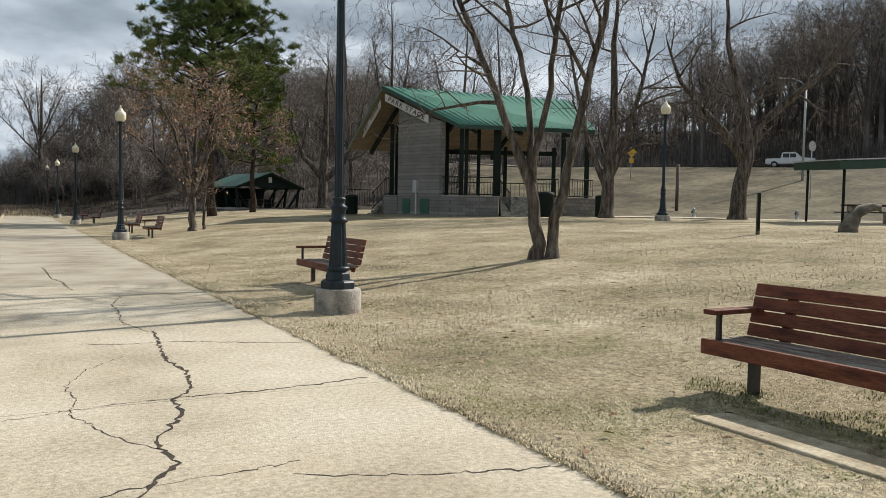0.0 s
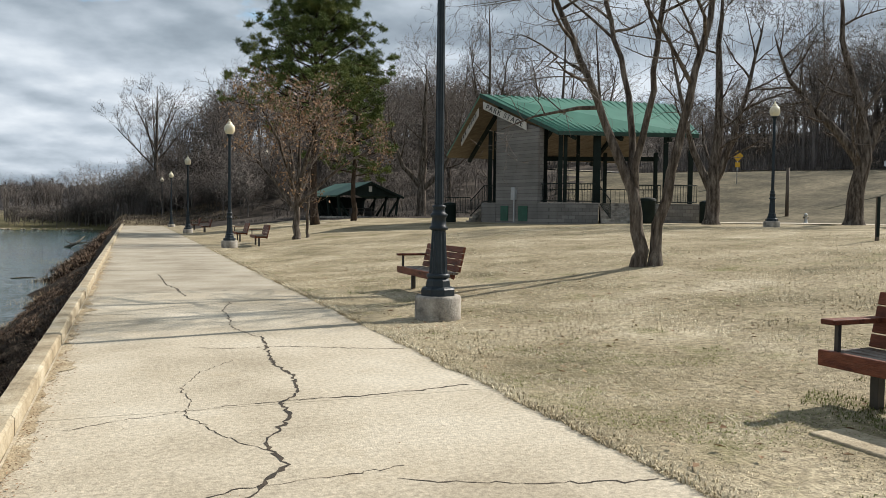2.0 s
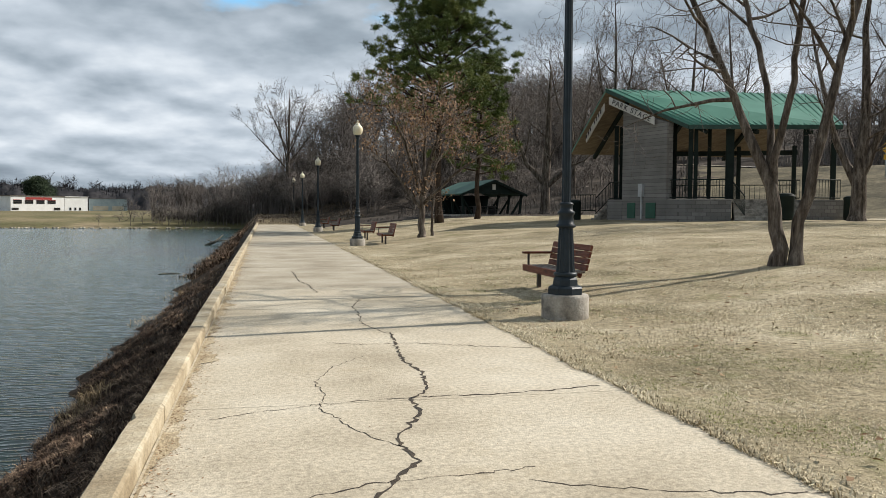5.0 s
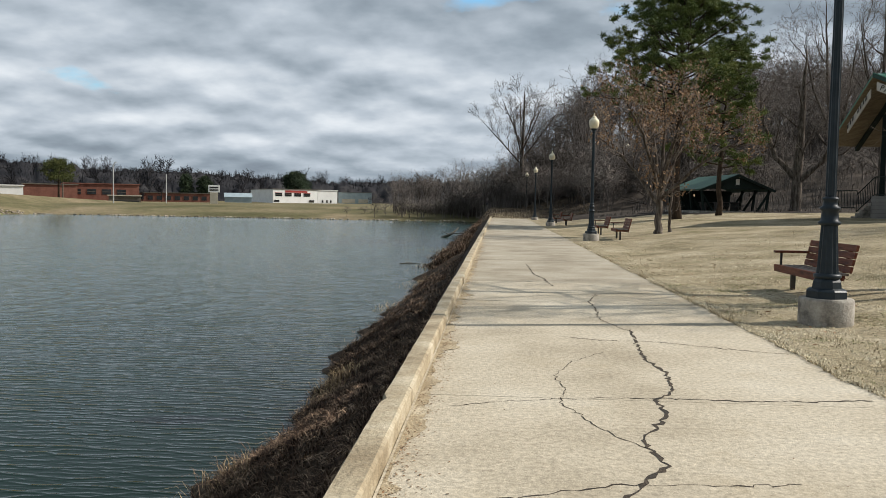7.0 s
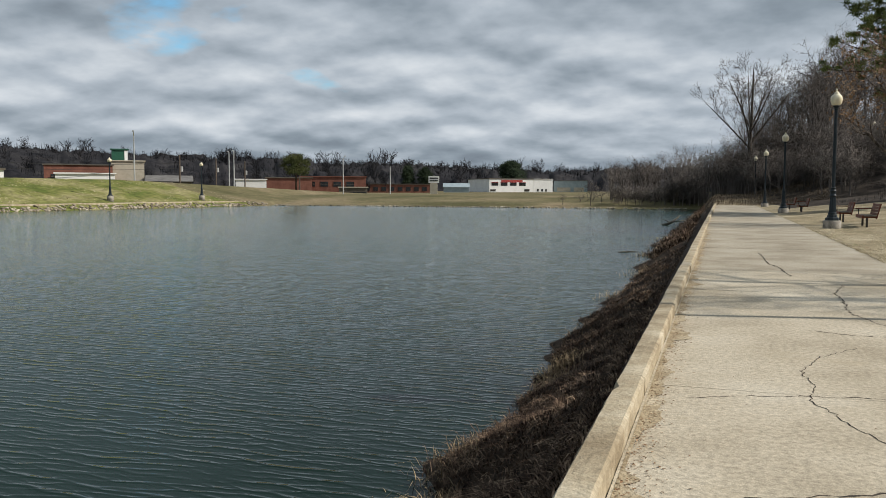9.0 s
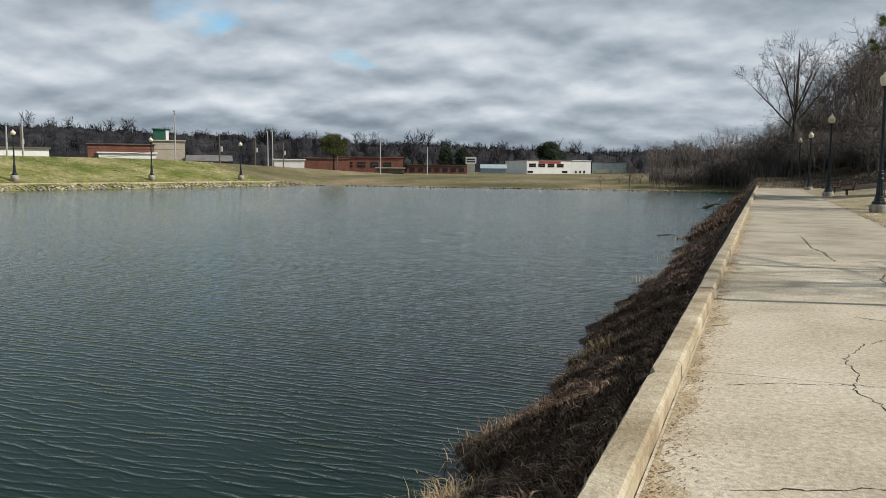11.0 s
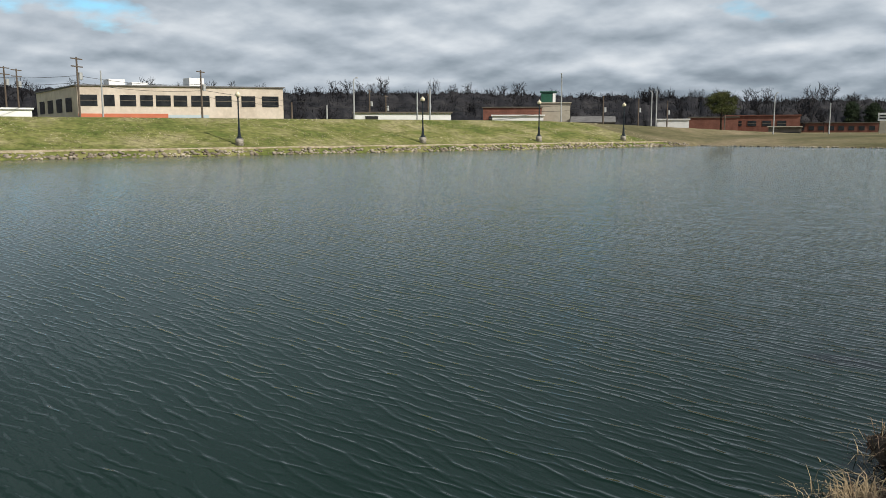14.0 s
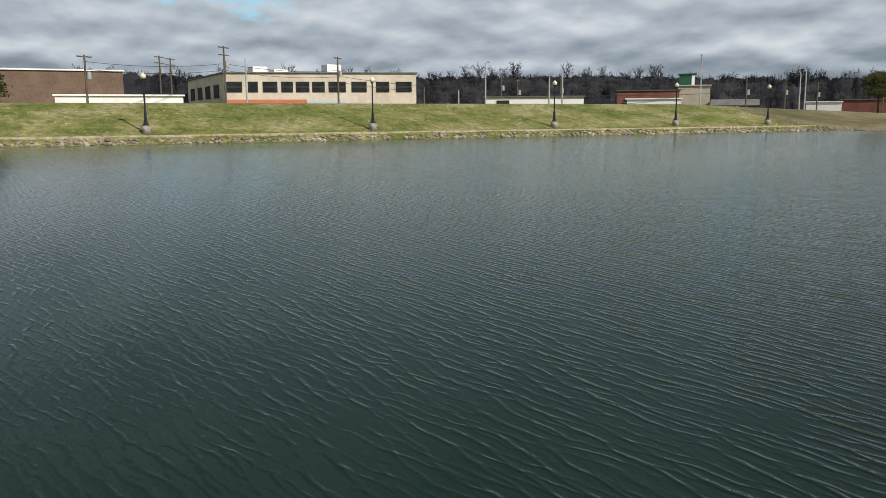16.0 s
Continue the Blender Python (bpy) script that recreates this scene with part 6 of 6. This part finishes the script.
def clump_tree(p, h, w, seed, label, mat, crown_from=.3, dense=70, leaf=.5):
    """A broad evergreen: a trunk and a crown of many leafy clumps with gaps."""
    rnd = random.Random(seed)
    root = thing("evergreen_tree", Matrix.Translation(p), label, "tree")
    part("trunk", ring_tube(bmesh.new(), [(0, 0, -.4), (0, 0, h * .4), (.1 * w, 0, h * .9)], [h * .03, h * .024, .03], 7), M["pinebark"], root, smooth=True)
    V, F = [], []
    for _ in range(dense):
        u = rnd.random() ** .8
        z = crown_from + (1 - crown_from) * u
        rad = w * math.sqrt(max(.05, 1 - ((u - .42) / .62) ** 2)) * rnd.uniform(.25, 1)
        a = rnd.uniform(0, 6.28)
        c = Vector((rad * math.cos(a), rad * math.sin(a), h * z))
        for _ in range(60):
            d = Vector((rnd.gauss(0, 1), rnd.gauss(0, 1), rnd.gauss(.2, .8))).normalized()
            s = d.orthogonal().normalized()
            o = c + Vector((rnd.gauss(0, .5), rnd.gauss(0, .5), rnd.gauss(0, .32))) * leaf * 1.5
            n = len(V)
            V.extend((tuple(o - s * leaf * .16), tuple(o + s * leaf * .16), tuple(o + d * leaf)))
            F.append((n, n + 1, n + 2))
    o = new("crown", raw_mesh("crown", V, F, mat))
    o.parent = root
    tagged(o, "dense green foliage clumps", kind="stuff")


clump_tree((-78.4, 145.2, 1.0), 7.2, 2.7, 51, "round-topped green pine on the levee", M["levtree"], .45, 70, .45)
clump_tree((-83.7, 350, 1.0), 12.5, 6.0, 52, "broad dark evergreen behind the white store", M["cedar"], .1, 130, 1.0)
clump_tree((-106, 300, 1.0), 8.5, 2.6, 53, "dark evergreen beside the pale house", M["cedar"], .1, 80, .8)
clump_tree((-112, 297, 1.0), 9.5, 2.0, 55, "narrow dark evergreen beside the pale house", M["cedar"], .1, 80, .8)
clump_tree((-115.0, 9.0, 2.6), 5.2, 2.7, 54, "dark green tree beside the warehouse", M["levtree"], .05, 120, .7)


# ---- grass, brush, leaves: fine cover ----
def blades(name, spots, mat, label, category, bend=.6):
    """Thin tapering blades: x, y, z, height, width, lean."""
    rnd = random.Random(len(spots))
    n = len(spots)
    s = np.array(spots)
    a = np.array([rnd.uniform(0, 6.283) for _ in range(n)])
    dx, dy = np.cos(a), np.sin(a)
    h, w, lean = s[:, 3], s[:, 4], s[:, 5]
    base = s[:, :3]
    px, py = -dy * w / 2, dx * w / 2
    z0 = np.zeros(n)
    v0 = base + np.stack([px, py, z0], 1)
    v1 = base - np.stack([px, py, z0], 1)
    mid = base + np.stack([dx * h * lean * .35, dy * h * lean * .35, h * .6], 1)
    v2, v3 = mid - np.stack([px, py, z0], 1) * .7, mid + np.stack([px, py, z0], 1) * .7
    tip = base + np.stack([dx * h * lean, dy * h * lean, h * np.maximum(.25, 1 - .35 * lean)], 1)
    V = np.stack([v0, v1, v2, v3, tip], 1).reshape(-1, 3)
    i = np.arange(n)[:, None] * 5
    T = np.concatenate([i + (0, 1, 2), i + (0, 2, 3), i + (3, 2, 4)]).reshape(-1, 3)
    me = bpy.data.meshes.new(name)
    me.vertices.add(len(V))
    me.vertices.foreach_set("co", V.astype(np.float32).ravel())
    me.loops.add(T.size)
    me.loops.foreach_set("vertex_index", T.astype(np.int32).ravel())
    me.polygons.add(len(T))
    me.polygons.foreach_set("loop_start", np.arange(0, T.size, 3, dtype=np.int32))
    me.update(calc_edges=True)
    me.materials.append(mat)
    return tagged(new(name, me), label, category, kind="stuff")


def ground_spots(n, fx, fy, rnd, hs, ws, leans, keep=lambda x, y: True, dz=-.01):
    xs, ys = np.array([fx(rnd) for _ in range(n)]), np.array([fy(rnd) for _ in range(n)])
    zs = ground_z(xs, ys)
    out = []
    for x, y, z in zip(xs, ys, zs):
        if keep(x, y):
            out.append((x, y, z + dz, rnd.uniform(*hs), rnd.uniform(*ws), rnd.uniform(*leans)))
    return out


rg = random.Random(5)
patch = lambda x, y: noise.noise((x * .9, y * .9, 3.0)) + .5 * noise.noise((x * 2.6, y * 2.6, 7.0))
lawn_ok = lambda x, y: x > path_right(y) - .05 and not (4.70 < x < 5.10 and y < 3.75) and rg.random() < .55 + .9 * patch(x, y) + .5 * noise.noise((x * 6, y * 6, 2))
near = ground_spots(180000, lambda r: 3.25 + abs(r.gauss(0, 3.8)), lambda r: 1.2 + 12 * r.random() ** 1.4, rg, (.014, .04), (.003, .007), (.5, 2.4), lawn_ok)
mid = ground_spots(90000, lambda r: 3.3 + 19 * r.random() ** 1.2, lambda r: 7 + 26 * r.random() ** 1.3, rg, (.025, .055), (.008, .018), (.6, 2.6), lawn_ok)
blades("dry_grass", near + mid, M["blade"], "short dry straw-coloured lawn grass", "grass")
gr = ground_spots(44000, lambda r: 3.3 + abs(r.gauss(0, 2.6)), lambda r: 1.2 + 14 * r.random() ** 1.4, rg, (.015, .04), (.004, .011), (.8, 3.0), lambda x, y: x > path_right(y) - .03 and patch(x + 20, y) > .12 + .04 * (x - 3.3))
gr += ground_spots(9000, lambda r: r.uniform(5.2, 7.2), lambda r: r.uniform(1.5, 4.6), rg, (.02, .06), (.005, .012), (.4, 1.5), lambda x, y: x > 5.15 and patch(x, y + 9) > .0)
blades("green_grass", gr, M["greenblade"], "patchy green grass coming through the lawn", "grass")
edge = ground_spots(12000, lambda r: 0, lambda r: 1.0 + 30 * r.random() ** 1.8, rg, (.02, .06), (.005, .012), (.5, 1.6))
edge = [(path_right(y) + abs(rg.gauss(0, .07)) - .06 - .11 * max(-.2, .5 * noise.noise((1, y * 1.1, 0)) + .35 * noise.noise((1, y * 3.7, 4))), y, .0, h, w, l) for _, y, _, h, w, l in edge]
blades("edge_grass", edge, M["blade"], "ragged dry grass over the path edge", "grass")

bx = lambda r: -.42 - 1.42 * r.random()
br = ground_spots(60000, bx, lambda r: -1 + 50 * r.random() ** 1.9, rg, (.03, .09), (.005, .013), (.7, 3.2), lambda x, y: rg.random() < .75 + .9 * patch(x * 2, y * 2), -.01)
br += ground_spots(34000, bx, lambda r: 1.5 + 12 * r.random() ** 1.3, rg, (.03, .08), (.006, .013), (.6, 2.4))
br += ground_spots(26000, bx, lambda r: 1 + 24 * r.random() ** 1.7, rg, (.04, .12), (.007, .016), (.8, 2.6), lambda x, y: x > path_left(y) - 1.75 and noise.noise((x * 4.5, y * 4.5, 9.0)) > -.02, -.01)
br += ground_spots(3500, lambda r: -1.5 - .6 * r.random() ** 1.5, lambda r: -1 + 40 * r.random() ** 1.6, rg, (.1, .26), (.004, .009), (.6, 2.2), lambda x, y: patch(x * 1.5, y * 1.5) > -.05)
br += ground_spots(16000, lambda r: -.5 - 2.0 * r.random(), lambda r: 30 + 70 * r.random() ** 1.3, rg, (.15, .45), (.02, .05), (.4, 1.8), dz=-.02)
blades("bank_brush", br, M["brush"], "matted dark brown dead brush on the bank", "brush")
tufts = []
for cx, cy, n, sp, hh in [(-1.7, 4.9, 420, .25, .30), (-1.45, 9.6, 380, .3, .26), (-1.8, 6.2, 120, .3, .22), (-1.75, 13.5, 160, .3, .25), (-1.8, 18.5, 160, .35, .3), (-1.7, 24.0, 200, .5, .3), (-1.8, 31, 240, .8, .35), (-1.9, 42, 260, 1.2, .4), (-1.5, 3.9, 200, .25, .25)]:
    for _ in range(n):
        x, y = rg.gauss(cx, sp * .5), rg.gauss(cy, sp)
        tufts.append((x, y, max(gz(x, y), WATER - .05) - .02, rg.uniform(.4, 1) * hh, rg.uniform(.004, .010), rg.uniform(.3, 1.6)))
blades("dead_reeds", tufts, M["straw"], "pale dead grass tufts at the water's edge", "grass")
end_br = ground_spots(9000, lambda r: -1.2 + 13 * r.random(), lambda r: 85 + 22 * r.random(), rg, (.08, .3), (.03, .06), (.6, 2.4))
blades("tall_weeds", end_br, M["weed"], "tall dry weeds where the path ends", "weeds")
lev = ground_spots(14000, lambda r: 0, lambda r: r.uniform(-30, 112), rg, (.05, .14), (.06, .16), (.8, 2.2))
lev = [(west_shore(y) - 3.8 - 12.5 * rg.random(), y, 0, h, w, l) for _, y, _, h, w, l in lev]
lev = [(x, y, gz(x, y) - .03, h, w, l) for x, y, _, h, w, l in lev if noise.noise((x * .25, y * .25, 1)) > -.1]
blades("levee_grass", lev, M["blade"], "dry straw flecks in the levee grass", "grass")


# brush under the hill woods, behind the shelter, and the fringe of the far trees
thick = []
for _ in range(30000):
    s, l = 103.5 + abs(rg.gauss(0, 34)), rg.uniform(-45, 95)
    x, y = .85 * s + .53 * l, .53 * s - .85 * l
    if x > 8 and y < 160:
        thick.append((x, y, gz(x, y) - .1, rg.uniform(.8, 3.6) * (1 + .5 * noise.noise((x * .1, y * .1, 0))), rg.uniform(.03, .09), rg.uniform(.05, .5)))
for _ in range(7000):
    u, v = rg.uniform(-26, 3), rg.uniform(64, 100)
    q = view(u, v)
    if q.x > 7 and noise.noise((u * .3, v * .3, 3)) > -.15:
        thick.append((q.x, q.y, gz(q.x, q.y) - .05, rg.uniform(.3, 1.3) * min(1, .15 + (v - 64) / 14), rg.uniform(.02, .05), rg.uniform(.1, .9)))
for _ in range(9000):
    x = rg.uniform(-14, 30)
    y = 107 + max(0, 5 - x) * .7 + abs(rg.gauss(0, 12)) + (8 if x < -1 else 0)
    thick.append((x, y, gz(x, y) - .05, rg.uniform(.4, 2.2) * float(np.interp(x, [-14, 0, 10], [.45, .8, 1.2])), rg.uniform(.03, .07), rg.uniform(.05, .6)))
blades("thicket", thick, M["woods"], "dark tangled leafless thicket on the slope", "shrubs")
fringe = []
for _ in range(30000):
    a, r = radians(rg.uniform(-8, 104)), rg.uniform(420, 640)
    tall = .6 + .9 * max(0, noise.noise((a * 55, r * .03, 2)) + .25)
    fringe.append((-r * math.sin(a), r * math.cos(a), ridge_z(a, r) + canopy(a, r) - 1.2, rg.uniform(1.6, 4.6) * tall, rg.uniform(.12, .3), rg.uniform(.05, .5)))
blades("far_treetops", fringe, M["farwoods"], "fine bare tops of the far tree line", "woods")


def flat_leaves(name, spots, mat, label):
    V, F = [], []
    for x, y, z, s in spots:
        a = rg.uniform(0, 6.28)
        c, sn = math.cos(a) * s, math.sin(a) * s
        n = len(V)
        V += [(x - c, y - sn, z), (x - sn * .5, y + c * .5, z + s * rg.uniform(.1, .5)), (x + c, y + sn, z + s * rg.uniform(0, .4)), (x + sn * .5, y - c * .5, z + s * rg.uniform(0, .3))]
        F.append((n, n + 1, n + 2, n + 3))
    tagged(new(name, raw_mesh(name, V, F, mat)), label, "leaves", kind="stuff")


def ribbon(name, inner, outer, y0, y1, z, mat, label, category):
    """A thin uneven strip along the path."""
    bm = bmesh.new()
    prev = None
    for i in range(int((y1 - y0) / .05)):
        y = y0 + i * .05
        row = [bm.verts.new((inner(y), y, z)), bm.verts.new((outer(y), y, z + .004))]
        if prev:
            bm.faces.new((prev[0], prev[1], row[1], row[0]))
        prev = row
    bmesh.ops.recalc_face_normals(bm, faces=bm.faces[:])
    tagged(mesh_ob(name, bm, mat), label, category, kind="structure")


rag = lambda y, k: .5 * noise.noise((k, y * 1.1, 0)) + .35 * noise.noise((k, y * 3.7, 4)) + .2 * noise.noise((k, y * 11, 8))
ribbon("ground_edge", lambda y: path_right(y) - .035 - .13 * max(-.2, rag(y, 1)), lambda y: path_right(y) + .10, 1.0, 34, .006, M["lawn"], "turf creeping over the path edge", "turf")
ribbon("silt_strip", lambda y: path_left(y) - .002, lambda y: path_left(y) + .07 + .34 * max(-.15, rag(y, 7)), 1.0, 30, .0045, M["kerbdirt"], "tan silt gathered along the kerb", "dirt")
sp = []
for _ in range(2200):
    y = 2 + 26 * rg.random() ** 1.6
    lump = .5 + .5 * noise.noise((0, y * .8, 2))
    sp.append((path_left(y) + abs(rg.gauss(0, .05 + .22 * lump ** 2)), y, .006, rg.uniform(.003, .012)))
for _ in range(260):
    y = 2 + 16 * rg.random()
    sp.append((rg.uniform(.2, 3.3), y, .006, rg.uniform(.003, .008)))
for k in range(26):
    cy = 3 + 24 * (k / 26) ** 1.4 + rg.gauss(0, .4)
    for _ in range(36):
        y = rg.gauss(cy, .22)
        sp.append((path_left(y) + .02 + abs(rg.gauss(0, .06)), y, .007 + rg.random() * .008, rg.uniform(.004, .013)))
flat_leaves("leaf_debris", sp, M["deadleaf"], "brown leaf debris gathered along the kerb")
sp = []
for _ in range(900):
    x, y = 3.5 + abs(rg.gauss(0, 5)), 2 + 20 * rg.random()
    sp.append((x, y, gz(x, y) + .03, rg.uniform(.015, .045)))
flat_leaves("fallen_leaves", sp, M["deadleaf"], "scattered brown leaves on the lawn")
dw = thing("driftwood", pose(-2.2, 59.8, WATER), "dark driftwood branch sticking out of the water", "driftwood")
part("branch", ring_tube(bmesh.new(), [(-.9, 0, -.05), (-.2, 0, .25), (.35, .1, .75)], [.12, .1, .03], 7), M["log"], dw, smooth=True)
part("side_branch", ring_tube(bmesh.new(), [(-.3, 0, .2), (-.9, .2, .45)], [.06, .02], 6), M["log"], dw, smooth=True)
part("side_branch", ring_tube(bmesh.new(), [(-.1, 0, .3), (.7, -.1, .35)], [.07, .02], 6), M["log"], dw, smooth=True)
fs = thing("floating_stick", pose(-2.81, 32.7, WATER, 0, 0, 10), "dark stick floating on the water", "driftwood")
part("stick", ring_tube(bmesh.new(), [(-.42, 0, .01), (0, .05, .03), (.4, 0, .02)], [.015, .024, .01], 6), M["log"], fs)
